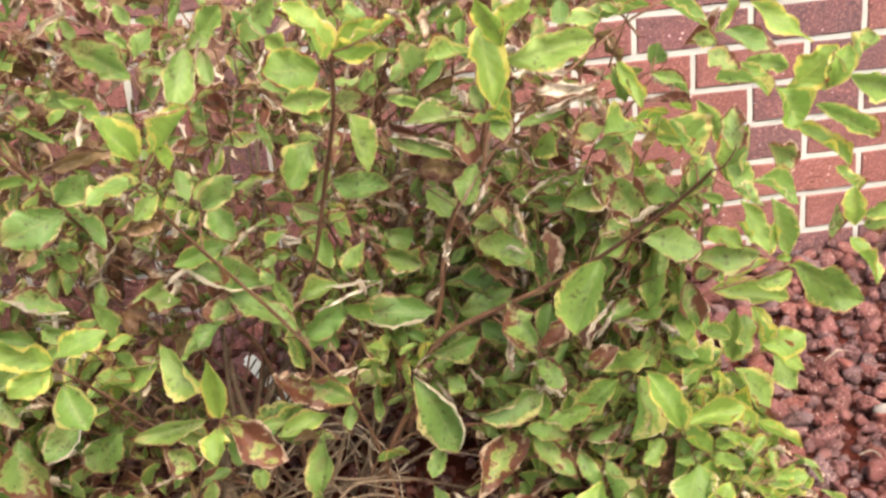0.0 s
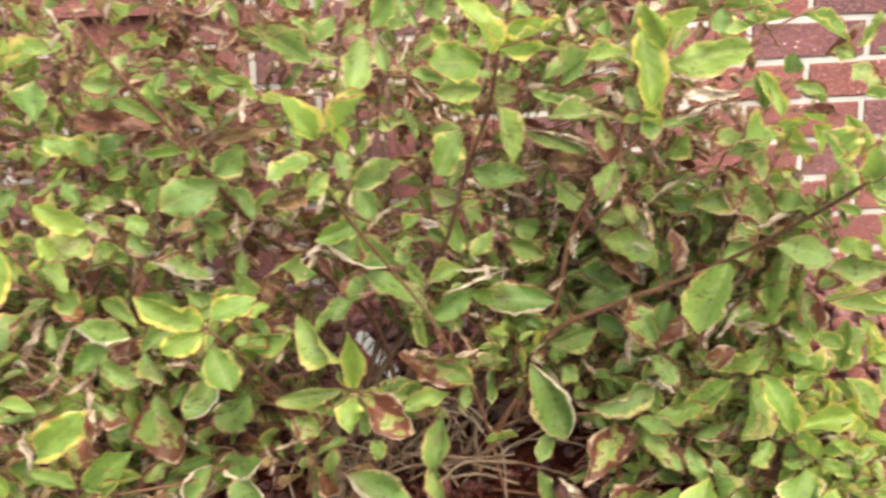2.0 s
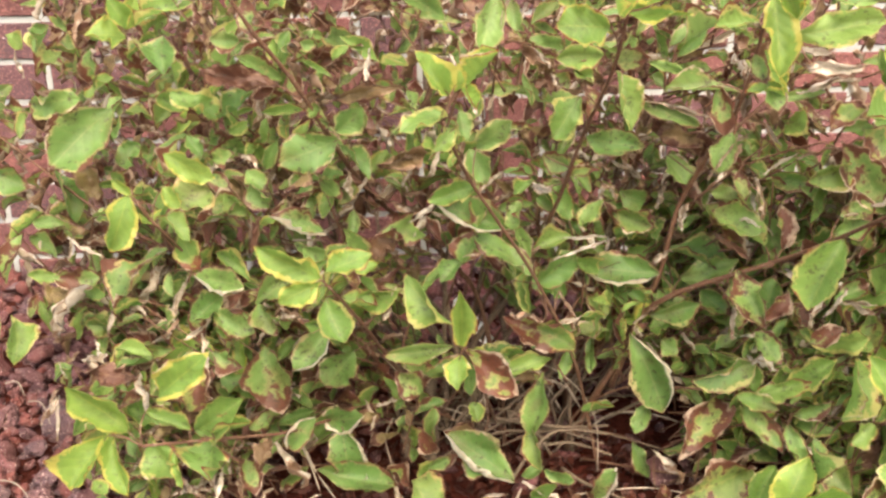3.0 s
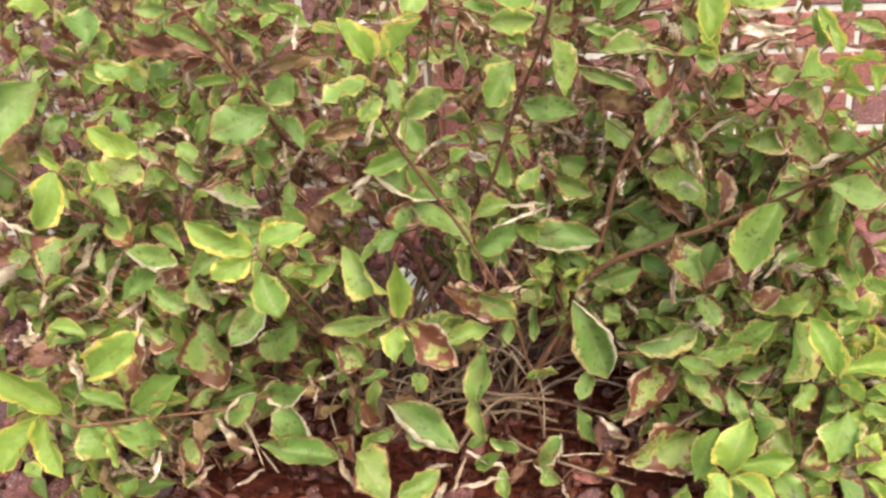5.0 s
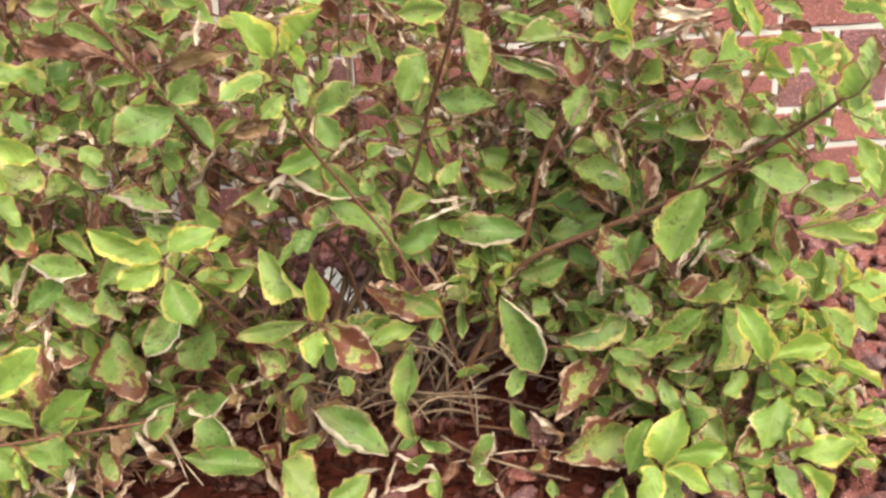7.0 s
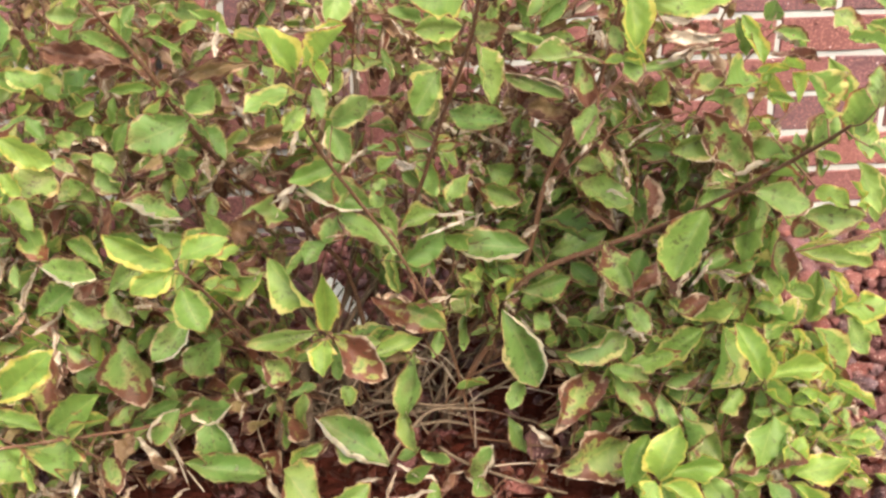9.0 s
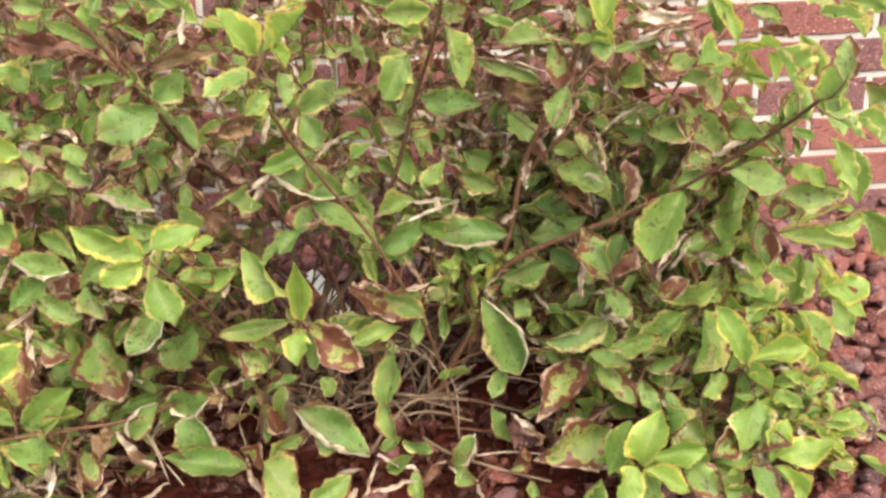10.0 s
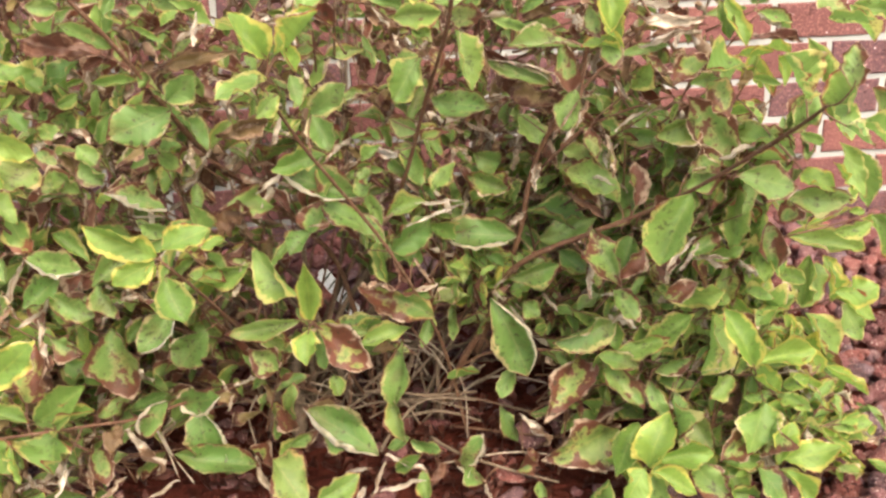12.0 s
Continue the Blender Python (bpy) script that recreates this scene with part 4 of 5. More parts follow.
leaf("D", (0.382, -0.686, 0.191), (0.386, -0.720, 0.180), 0.007)
leaf("D", (0.359, -0.684, 0.221), (0.368, -0.699, 0.208), 0.004)
leaf("L", (0.297, -0.710, 0.174), (0.352, -0.747, 0.182), 0.032)
leaf("B", (0.369, -0.696, 0.189), (0.376, -0.721, 0.145), 0.022)
leaf("L", (0.382, -0.706, 0.159), (0.412, -0.729, 0.167), 0.017)
leaf("L", (0.494, -0.621, 0.097), (0.518, -0.605, 0.152), 0.035)
leaf("L", (0.470, -0.677, 0.155), (0.437, -0.671, 0.160), 0.021)
leaf("L", (0.451, -0.698, 0.147), (0.394, -0.740, 0.137), 0.024)
leaf("Y", (0.558, -0.573, 0.087), (0.546, -0.562, 0.137), 0.025)
leaf("Y", (0.504, -0.679, 0.141), (0.556, -0.677, 0.149), 0.030)
leaf("Y", (0.511, -0.668, 0.128), (0.557, -0.690, 0.117), 0.022)
leaf("L", (0.554, -0.601, 0.089), (0.584, -0.622, 0.049), 0.026)
leaf("L", (0.469, -0.687, 0.121), (0.510, -0.713, 0.074), 0.036)
leaf("L", (0.300, -0.695, 0.145), (0.327, -0.722, 0.147), 0.011)
leaf("Y", (0.367, -0.799, 0.120), (0.332, -0.788, 0.179), 0.030)
leaf("L", (0.329, -0.753, 0.090), (0.344, -0.745, 0.157), 0.030)
leaf("L", (0.276, -0.729, 0.116), (0.324, -0.748, 0.152), 0.025)
leaf("Y", (-0.338, -0.895, 0.204), (-0.295, -0.913, 0.260), 0.029)
leaf("D", (-0.329, -0.753, 0.202), (-0.312, -0.772, 0.158), 0.009)
leaf("B", (-0.336, -0.808, 0.143), (-0.314, -0.794, 0.194), 0.032)
leaf("R", (-0.325, -0.780, 0.138), (-0.313, -0.771, 0.171), 0.014)
leaf("G", (-0.320, -0.758, 0.185), (-0.292, -0.763, 0.163), 0.018)
leaf("G", (-0.321, -0.721, 0.138), (-0.286, -0.736, 0.116), 0.023)
leaf("G", (-0.276, -0.708, 0.167), (-0.257, -0.742, 0.100), 0.045)
leaf("L", (-0.335, -0.799, 0.117), (-0.279, -0.803, 0.146), 0.033)
leaf("L", (-0.330, -0.798, 0.116), (-0.273, -0.811, 0.128), 0.019)
leaf("L", (-0.370, -0.836, 0.158), (-0.326, -0.847, 0.139), 0.015)
leaf("G", (-0.297, -0.723, 0.075), (-0.250, -0.716, 0.097), 0.017)
leaf("G", (-0.272, -0.691, 0.063), (-0.227, -0.689, 0.076), 0.016)
leaf("C", (-0.222, -0.738, 0.097), (-0.259, -0.740, 0.063), 0.023)
leaf("L", (-0.312, -0.811, 0.113), (-0.325, -0.837, 0.084), 0.040)
leaf("L", (-0.368, -0.841, 0.137), (-0.350, -0.849, 0.086), 0.027)
leaf("Y", (-0.343, -0.850, 0.123), (-0.333, -0.870, 0.093), 0.010)
leaf("D", (-0.267, -0.732, 0.065), (-0.253, -0.754, 0.010), 0.022)
leaf("R", (-0.268, -0.731, 0.073), (-0.290, -0.764, 0.052), 0.017)
leaf("G", (-0.298, -0.745, 0.052), (-0.278, -0.777, 0.029), 0.023)
leaf("D", (-0.352, -0.800, 0.066), (-0.333, -0.814, 0.041), 0.007)
leaf("D", (-0.306, -0.821, 0.087), (-0.317, -0.851, 0.066), 0.007)
leaf("D", (-0.302, -0.751, 0.044), (-0.297, -0.788, 0.020), 0.008)
leaf("D", (-0.270, -0.760, 0.026), (-0.296, -0.786, 0.018), 0.007)
leaf("D", (-0.225, -0.723, -0.007), (-0.259, -0.747, -0.010), 0.006)
leaf("E", (-0.198, -0.702, 0.061), (-0.197, -0.721, -0.000), 0.041)
leaf("C", (-0.217, -0.684, 0.064), (-0.174, -0.712, 0.090), 0.031)
leaf("D", (-0.215, -0.673, 0.040), (-0.185, -0.672, 0.050), 0.005)
leaf("G", (-0.182, -0.699, 0.154), (-0.206, -0.705, 0.107), 0.036)
leaf("G", (-0.225, -0.727, 0.027), (-0.135, -0.729, 0.003), 0.030)
leaf("G", (-0.110, -0.731, 0.120), (-0.140, -0.733, 0.144), 0.026)
leaf("G", (-0.129, -0.690, 0.097), (-0.140, -0.690, 0.076), 0.007)
leaf("D", (-0.174, -0.693, 0.094), (-0.159, -0.699, 0.078), 0.005)
leaf("D", (-0.159, -0.699, 0.079), (-0.170, -0.709, 0.064), 0.005)
leaf("R", (-0.180, -0.701, 0.081), (-0.163, -0.707, 0.065), 0.016)
leaf("B", (-0.114, -0.739, 0.084), (-0.099, -0.740, 0.043), 0.019)
leaf("G", (-0.105, -0.735, 0.032), (-0.072, -0.734, 0.049), 0.013)
leaf("L", (-0.096, -0.708, 0.023), (-0.119, -0.730, 0.009), 0.015)
leaf("E", (-0.013, -0.745, 0.018), (-0.083, -0.736, 0.085), 0.037)
leaf("R", (-0.045, -0.693, 0.045), (-0.082, -0.695, 0.065), 0.015)
leaf("L", (-0.050, -0.706, 0.070), (-0.059, -0.700, 0.091), 0.016)
leaf("G", (0.007, -0.734, 0.067), (0.018, -0.719, 0.141), 0.022)
leaf("B", (0.006, -0.729, 0.079), (0.010, -0.756, 0.032), 0.019)
leaf("G", (-0.068, -0.742, 0.044), (-0.045, -0.757, 0.032), 0.015)
leaf("D", (-0.143, -0.714, 0.011), (-0.128, -0.722, -0.045), 0.009)
leaf("D", (-0.048, -0.750, 0.003), (-0.017, -0.777, 0.028), 0.005)
leaf("D", (-0.005, -0.754, 0.015), (-0.029, -0.780, -0.005), 0.007)
leaf("D", (-0.028, -0.787, 0.008), (-0.045, -0.794, -0.004), 0.009)
leaf("D", (-0.004, -0.755, 0.026), (0.035, -0.767, -0.004), 0.009)
leaf("D", (0.035, -0.765, -0.003), (-0.015, -0.777, -0.001), 0.007)
leaf("B", (-0.122, -0.749, 0.024), (-0.076, -0.784, -0.003), 0.035)
leaf("L", (-0.079, -0.777, -0.012), (-0.034, -0.772, 0.019), 0.028)
leaf("R", (-0.122, -0.720, 0.008), (-0.094, -0.736, -0.004), 0.011)
leaf("L", (0.005, -0.752, 0.003), (0.035, -0.777, 0.035), 0.017)
leaf("G", (-0.001, -0.702, 0.000), (0.026, -0.706, 0.009), 0.014)
leaf("G", (0.024, -0.705, 0.008), (0.058, -0.722, 0.004), 0.016)
leaf("L", (0.038, -0.767, -0.033), (0.031, -0.754, 0.004), 0.017)
leaf("B", (0.216, -0.662, 0.076), (0.185, -0.730, 0.025), 0.031)
leaf("G", (0.179, -0.642, 0.072), (0.212, -0.667, 0.063), 0.015)
leaf("D", (0.186, -0.644, 0.077), (0.201, -0.658, 0.069), 0.012)
leaf("G", (0.146, -0.658, 0.063), (0.130, -0.686, 0.040), 0.018)
leaf("G", (0.198, -0.673, 0.022), (0.159, -0.680, 0.018), 0.015)
leaf("L", (0.072, -0.640, 0.047), (0.109, -0.652, 0.055), 0.013)
leaf("G", (0.132, -0.650, 0.012), (0.147, -0.665, -0.031), 0.016)
leaf("D", (0.151, -0.684, 0.019), (0.159, -0.712, -0.014), 0.021)
leaf("B", (0.159, -0.705, -0.013), (0.139, -0.722, -0.031), 0.020)
leaf("B", (0.251, -0.716, 0.017), (0.176, -0.762, -0.020), 0.044)
leaf("R", (0.252, -0.688, 0.019), (0.215, -0.713, 0.020), 0.024)
leaf("D", (0.263, -0.656, 0.011), (0.242, -0.699, -0.001), 0.007)
leaf("L", (0.268, -0.744, 0.032), (0.227, -0.796, -0.001), 0.028)
leaf("G", (0.235, -0.713, 0.090), (0.267, -0.763, 0.058), 0.026)
leaf("G", (0.228, -0.716, 0.102), (0.265, -0.746, 0.096), 0.019)
leaf("L", (0.241, -0.723, 0.106), (0.300, -0.752, 0.127), 0.019)
leaf("D", (0.285, -0.689, 0.069), (0.273, -0.716, 0.051), 0.006)
leaf("R", (0.282, -0.685, 0.049), (0.293, -0.719, 0.052), 0.014)
leaf("D", (0.282, -0.709, 0.033), (0.298, -0.714, 0.043), 0.006)
leaf("E", (0.103, -0.710, 0.011), (0.068, -0.709, -0.032), 0.024)
leaf("D", (0.103, -0.709, 0.013), (0.098, -0.707, -0.023), 0.005)
leaf("R", (0.050, -0.717, -0.007), (0.050, -0.743, -0.030), 0.014)
leaf("G", (0.081, -0.713, -0.025), (0.101, -0.736, -0.039), 0.018)
leaf("D", (0.104, -0.725, -0.037), (0.104, -0.746, -0.054), 0.005)
leaf("L", (0.205, -0.771, -0.048), (0.234, -0.772, -0.020), 0.026)
leaf("G", (0.163, -0.728, -0.041), (0.166, -0.750, -0.059), 0.011)
leaf("Y", (0.262, -0.805, 0.016), (0.268, -0.798, 0.079), 0.033)
leaf("Y", (0.261, -0.823, 0.033), (0.328, -0.812, 0.037), 0.026)
leaf("Y", (0.251, -0.844, 0.036), (0.300, -0.860, 0.026), 0.020)
leaf("Y", (0.243, -0.850, 0.044), (0.215, -0.870, 0.022), 0.032)
leaf("L", (0.260, -0.824, 0.018), (0.272, -0.856, 0.004), 0.025)
leaf("G", (0.310, -0.806, 0.018), (0.324, -0.849, -0.007), 0.029)
leaf("L", (0.345, -0.786, 0.001), (0.368, -0.823, -0.030), 0.026)
leaf("G", (0.373, -0.811, 0.011), (0.399, -0.851, -0.010), 0.026)
leaf("Y", (0.393, -0.834, 0.020), (0.426, -0.844, -0.015), 0.023)
leaf("Y", (0.393, -0.821, 0.017), (0.413, -0.797, 0.054), 0.021)
leaf("Y", (0.401, -0.815, 0.019), (0.456, -0.824, 0.041), 0.026)
leaf("Y", (0.373, -0.785, 0.115), (0.444, -0.773, 0.124), 0.028)
leaf("Y", (0.381, -0.758, 0.098), (0.397, -0.792, 0.081), 0.026)
leaf("L", (0.414, -0.766, 0.076), (0.437, -0.775, 0.097), 0.017)
leaf("L", (0.405, -0.772, 0.072), (0.427, -0.805, 0.063), 0.017)
leaf("L", (0.389, -0.779, 0.068), (0.374, -0.815, 0.022), 0.032)
leaf("L", (0.400, -0.774, 0.073), (0.367, -0.776, 0.077), 0.012)
leaf("G", (0.401, -0.791, 0.057), (0.375, -0.813, 0.024), 0.023)
leaf("G", (0.382, -0.784, 0.034), (0.331, -0.811, 0.027), 0.029)
leaf("L", (0.361, -0.759, 0.090), (0.331, -0.768, 0.075), 0.023)
leaf("R", (0.379, -0.739, 0.056), (0.359, -0.752, 0.022), 0.018)
leaf("G", (0.302, -0.751, 0.070), (0.298, -0.780, 0.031), 0.029)
leaf("G", (0.318, -0.749, 0.054), (0.343, -0.779, 0.012), 0.024)
leaf("G", (0.277, -0.742, 0.081), (0.289, -0.772, 0.034), 0.019)
leaf("G", (0.290, -0.718, 0.079), (0.329, -0.734, 0.102), 0.020)
leaf("L", (0.298, -0.696, 0.057), (0.343, -0.725, 0.065), 0.015)
leaf("L", (0.366, -0.749, 0.085), (0.380, -0.749, 0.115), 0.017)
leaf("G", (-0.081, -0.926, 0.532), (-0.119, -0.944, 0.569), 0.024)
leaf("G", (-0.077, -0.927, 0.544), (-0.063, -0.930, 0.568), 0.014)
leaf("G", (-0.042, -0.921, 0.549), (-0.058, -0.940, 0.508), 0.021)
leaf("D", (-0.032, -0.920, 0.552), (-0.045, -0.936, 0.518), 0.004)
leaf("D", (-0.060, -0.593, 0.517), (-0.097, -0.609, 0.506), 0.005)
leaf("D", (-0.078, -0.596, 0.524), (-0.093, -0.605, 0.510), 0.005)
leaf("L", (-0.035, -0.874, 0.553), (-0.011, -0.879, 0.567), 0.021)
leaf("D", (-0.159, -0.693, 0.564), (-0.200, -0.717, 0.550), 0.009)
leaf("D", (-0.171, -0.700, 0.550), (-0.161, -0.706, 0.534), 0.004)
leaf("R", (-0.130, -0.785, 0.525), (-0.159, -0.800, 0.521), 0.012)
leaf("R", (-0.169, -0.698, 0.572), (-0.186, -0.709, 0.559), 0.009)
leaf("G", (-0.142, -0.692, 0.573), (-0.126, -0.699, 0.552), 0.015)
leaf("G", (-0.106, -0.778, 0.573), (-0.093, -0.783, 0.557), 0.011)
leaf("L", (-0.093, -0.928, 0.566), (-0.082, -0.933, 0.551), 0.009)
leaf("G", (-0.245, -0.502, 0.464), (-0.217, -0.505, 0.459), 0.014)
leaf("D", (-0.191, -0.704, 0.536), (-0.161, -0.708, 0.530), 0.005)
leaf("G", (-0.031, -0.922, 0.546), (-0.028, -0.932, 0.522), 0.012)
leaf("R", (-0.050, -0.923, 0.563), (-0.038, -0.926, 0.559), 0.007)
leaf("Y", (0.054, -0.919, 0.530), (0.030, -0.929, 0.576), 0.021)
leaf("Y", (0.056, -0.896, 0.530), (0.110, -0.915, 0.533), 0.014)
leaf("Y", (0.063, -0.894, 0.539), (0.105, -0.910, 0.545), 0.020)
leaf("Y", (0.052, -0.875, 0.518), (0.009, -0.887, 0.512), 0.031)
leaf("L", (0.026, -0.844, 0.530), (0.013, -0.848, 0.545), 0.017)
leaf("G", (0.106, -0.850, 0.498), (0.152, -0.866, 0.519), 0.024)
leaf("L", (0.071, -0.898, 0.555), (0.087, -0.903, 0.563), 0.014)
leaf("Y", (0.090, -0.925, 0.546), (0.108, -0.931, 0.553), 0.012)
leaf("G", (-0.010, -0.874, 0.554), (0.005, -0.877, 0.562), 0.014)
leaf("G", (0.007, -0.872, 0.556), (0.026, -0.877, 0.569), 0.017)
leaf("D", (0.006, -0.593, 0.503), (-0.001, -0.605, 0.474), 0.006)
leaf("Y", (0.170, -0.915, 0.543), (0.168, -0.948, 0.488), 0.025)
leaf("Y", (0.179, -0.944, 0.531), (0.164, -0.948, 0.569), 0.019)
leaf("Y", (0.181, -0.944, 0.534), (0.199, -0.955, 0.565), 0.013)
leaf("L", (0.186, -0.916, 0.515), (0.260, -0.924, 0.518), 0.023)
leaf("L", (0.165, -0.897, 0.523), (0.127, -0.902, 0.519), 0.015)
leaf("G", (0.229, -0.914, 0.556), (0.233, -0.922, 0.539), 0.014)
leaf("L", (0.294, -0.805, 0.527), (0.258, -0.805, 0.526), 0.011)
leaf("L", (0.329, -0.687, 0.513), (0.372, -0.715, 0.520), 0.012)
leaf("D", (0.320, -0.731, 0.501), (0.326, -0.740, 0.487), 0.004)
leaf("G", (0.389, -0.660, 0.459), (0.399, -0.667, 0.478), 0.022)
leaf("L", (0.394, -0.679, 0.520), (0.436, -0.714, 0.502), 0.018)
leaf("L", (0.423, -0.742, 0.496), (0.437, -0.756, 0.531), 0.015)
leaf("Y", (0.453, -0.751, 0.521), (0.508, -0.771, 0.483), 0.019)
leaf("G", (0.357, -0.915, 0.521), (0.402, -0.921, 0.508), 0.017)
leaf("B", (0.442, -0.700, 0.476), (0.412, -0.696, 0.490), 0.021)
leaf("B", (0.393, -0.795, 0.488), (0.415, -0.819, 0.469), 0.020)
leaf("L", (0.416, -0.814, 0.478), (0.436, -0.824, 0.444), 0.020)
leaf("L", (0.431, -0.793, 0.476), (0.462, -0.809, 0.462), 0.018)
leaf("Y", (0.450, -0.835, 0.454), (0.482, -0.853, 0.495), 0.031)
leaf("Y", (0.423, -0.961, 0.479), (0.426, -0.967, 0.512), 0.017)
leaf("Y", (0.422, -0.871, 0.464), (0.440, -0.885, 0.431), 0.030)
leaf("L", (0.418, -0.955, 0.475), (0.425, -0.963, 0.505), 0.014)
leaf("L", (0.490, -0.856, 0.473), (0.516, -0.873, 0.494), 0.021)
leaf("L", (0.489, -0.868, 0.467), (0.528, -0.873, 0.445), 0.022)
leaf("L", (0.454, -0.878, 0.448), (0.509, -0.881, 0.410), 0.019)
leaf("Y", (0.448, -0.857, 0.427), (0.485, -0.892, 0.396), 0.017)
leaf("B", (0.414, -0.875, 0.418), (0.447, -0.883, 0.406), 0.021)
leaf("L", (0.390, -0.895, 0.394), (0.436, -0.906, 0.379), 0.023)
leaf("L", (0.544, -0.611, 0.286), (0.568, -0.632, 0.219), 0.031)
leaf("Y", (0.395, -0.900, 0.338), (0.381, -0.894, 0.364), 0.011)
leaf("Y", (0.529, -0.640, 0.229), (0.532, -0.639, 0.266), 0.013)
leaf("L", (0.619, -0.614, 0.314), (0.639, -0.626, 0.283), 0.018)
leaf("Y", (0.655, -0.594, 0.281), (0.644, -0.606, 0.237), 0.024)
leaf("G", (0.643, -0.574, 0.257), (0.635, -0.585, 0.211), 0.020)
leaf("Y", (0.628, -0.634, 0.235), (0.644, -0.680, 0.195), 0.026)
leaf("G", (0.642, -0.639, 0.248), (0.669, -0.664, 0.262), 0.026)
leaf("L", (0.489, -0.901, 0.354), (0.506, -0.915, 0.371), 0.014)
leaf("L", (0.579, -0.599, 0.199), (0.665, -0.629, 0.153), 0.041)
leaf("Y", (0.647, -0.449, 0.137), (0.670, -0.463, 0.131), 0.013)
leaf("Y", (0.635, -0.440, 0.144), (0.654, -0.447, 0.151), 0.011)
leaf("Y", (-0.417, -0.602, 0.478), (-0.451, -0.623, 0.494), 0.029)
leaf("Y", (-0.410, -0.626, 0.490), (-0.416, -0.635, 0.526), 0.017)
leaf("Y", (-0.418, -0.596, 0.486), (-0.397, -0.605, 0.521), 0.016)
leaf("L", (-0.403, -0.615, 0.491), (-0.342, -0.621, 0.527), 0.026)
leaf("G", (-0.364, -0.651, 0.485), (-0.369, -0.681, 0.450), 0.030)
leaf("G", (-0.530, -0.565, 0.458), (-0.508, -0.563, 0.484), 0.022)
leaf("L", (-0.552, -0.582, 0.480), (-0.534, -0.581, 0.467), 0.019)
leaf("G", (-0.597, -0.395, 0.423), (-0.558, -0.398, 0.416), 0.018)
leaf("G", (-0.458, -0.595, 0.464), (-0.471, -0.600, 0.426), 0.018)
leaf("G", (-0.443, -0.694, 0.432), (-0.496, -0.707, 0.432), 0.023)
leaf("L", (-0.469, -0.600, 0.415), (-0.435, -0.597, 0.433), 0.017)
leaf("G", (-0.420, -0.670, 0.415), (-0.487, -0.701, 0.368), 0.046)
leaf("D", (-0.422, -0.657, 0.430), (-0.456, -0.659, 0.372), 0.009)
leaf("D", (-0.445, -0.596, 0.387), (-0.468, -0.598, 0.360), 0.006)
leaf("D", (-0.466, -0.601, 0.351), (-0.498, -0.626, 0.346), 0.008)
leaf("G", (-0.446, -0.607, 0.390), (-0.427, -0.605, 0.417), 0.021)
leaf("G", (-0.426, -0.651, 0.352), (-0.399, -0.647, 0.370), 0.024)
leaf("L", (-0.353, -0.603, 0.395), (-0.392, -0.594, 0.417), 0.020)
leaf("G", (-0.570, -0.599, 0.397), (-0.547, -0.595, 0.429), 0.019)
leaf("D", (-0.545, -0.580, 0.463), (-0.539, -0.592, 0.432), 0.008)
leaf("D", (-0.448, -0.614, 0.415), (-0.477, -0.609, 0.404), 0.005)
leaf("G", (-0.517, -0.591, 0.332), (-0.488, -0.606, 0.272), 0.025)
leaf("G", (-0.574, -0.614, 0.339), (-0.533, -0.616, 0.322), 0.025)
leaf("R", (-0.490, -0.586, 0.334), (-0.462, -0.614, 0.303), 0.024)
leaf("Y", (-0.376, -0.791, 0.359), (-0.398, -0.813, 0.308), 0.027)
leaf("Y", (-0.412, -0.666, 0.322), (-0.427, -0.672, 0.344), 0.010)
leaf("B", (-0.375, -0.681, 0.268), (-0.442, -0.725, 0.224), 0.043)
leaf("G", (-0.539, -0.615, 0.280), (-0.506, -0.616, 0.270), 0.019)
leaf("L", (-0.537, -0.656, 0.232), (-0.499, -0.654, 0.231), 0.013)
leaf("G", (-0.498, -0.685, 0.239), (-0.449, -0.681, 0.243), 0.024)
leaf("D", (-0.454, -0.699, 0.235), (-0.517, -0.699, 0.179), 0.020)
leaf("R", (-0.484, -0.664, 0.224), (-0.509, -0.692, 0.209), 0.023)
leaf("G", (-0.561, -0.658, 0.222), (-0.543, -0.648, 0.280), 0.025)
leaf("L", (-0.553, -0.677, 0.193), (-0.535, -0.706, 0.150), 0.029)
leaf("D", (-0.484, -0.666, 0.278), (-0.444, -0.674, 0.255), 0.006)
leaf("D", (-0.494, -0.618, 0.265), (-0.501, -0.641, 0.238), 0.005)
leaf("G", (-0.481, -0.659, 0.183), (-0.445, -0.655, 0.158), 0.025)
leaf("D", (-0.356, -0.687, 0.232), (-0.377, -0.718, 0.204), 0.007)
leaf("G", (-0.534, -0.673, 0.188), (-0.522, -0.667, 0.214), 0.011)
leaf("Y", (-0.385, -0.849, 0.145), (-0.430, -0.859, 0.205), 0.031)
leaf("Y", (-0.400, -0.855, 0.147), (-0.376, -0.894, 0.102), 0.023)
leaf("Y", (-0.397, -0.868, 0.151), (-0.436, -0.877, 0.102), 0.034)
leaf("L", (-0.412, -0.880, 0.111), (-0.399, -0.889, 0.100), 0.016)
leaf("D", (-0.491, -0.730, 0.130), (-0.510, -0.764, 0.109), 0.013)
leaf("D", (-0.445, -0.847, 0.182), (-0.443, -0.878, 0.150), 0.005)
leaf("D", (-0.455, -0.747, 0.168), (-0.430, -0.742, 0.180), 0.008)
leaf("D", (-0.445, -0.734, 0.189), (-0.427, -0.749, 0.165), 0.006)
leaf("D", (-0.472, -0.710, 0.163), (-0.482, -0.722, 0.157), 0.006)
leaf("D", (-0.491, -0.720, 0.157), (-0.483, -0.731, 0.141), 0.004)
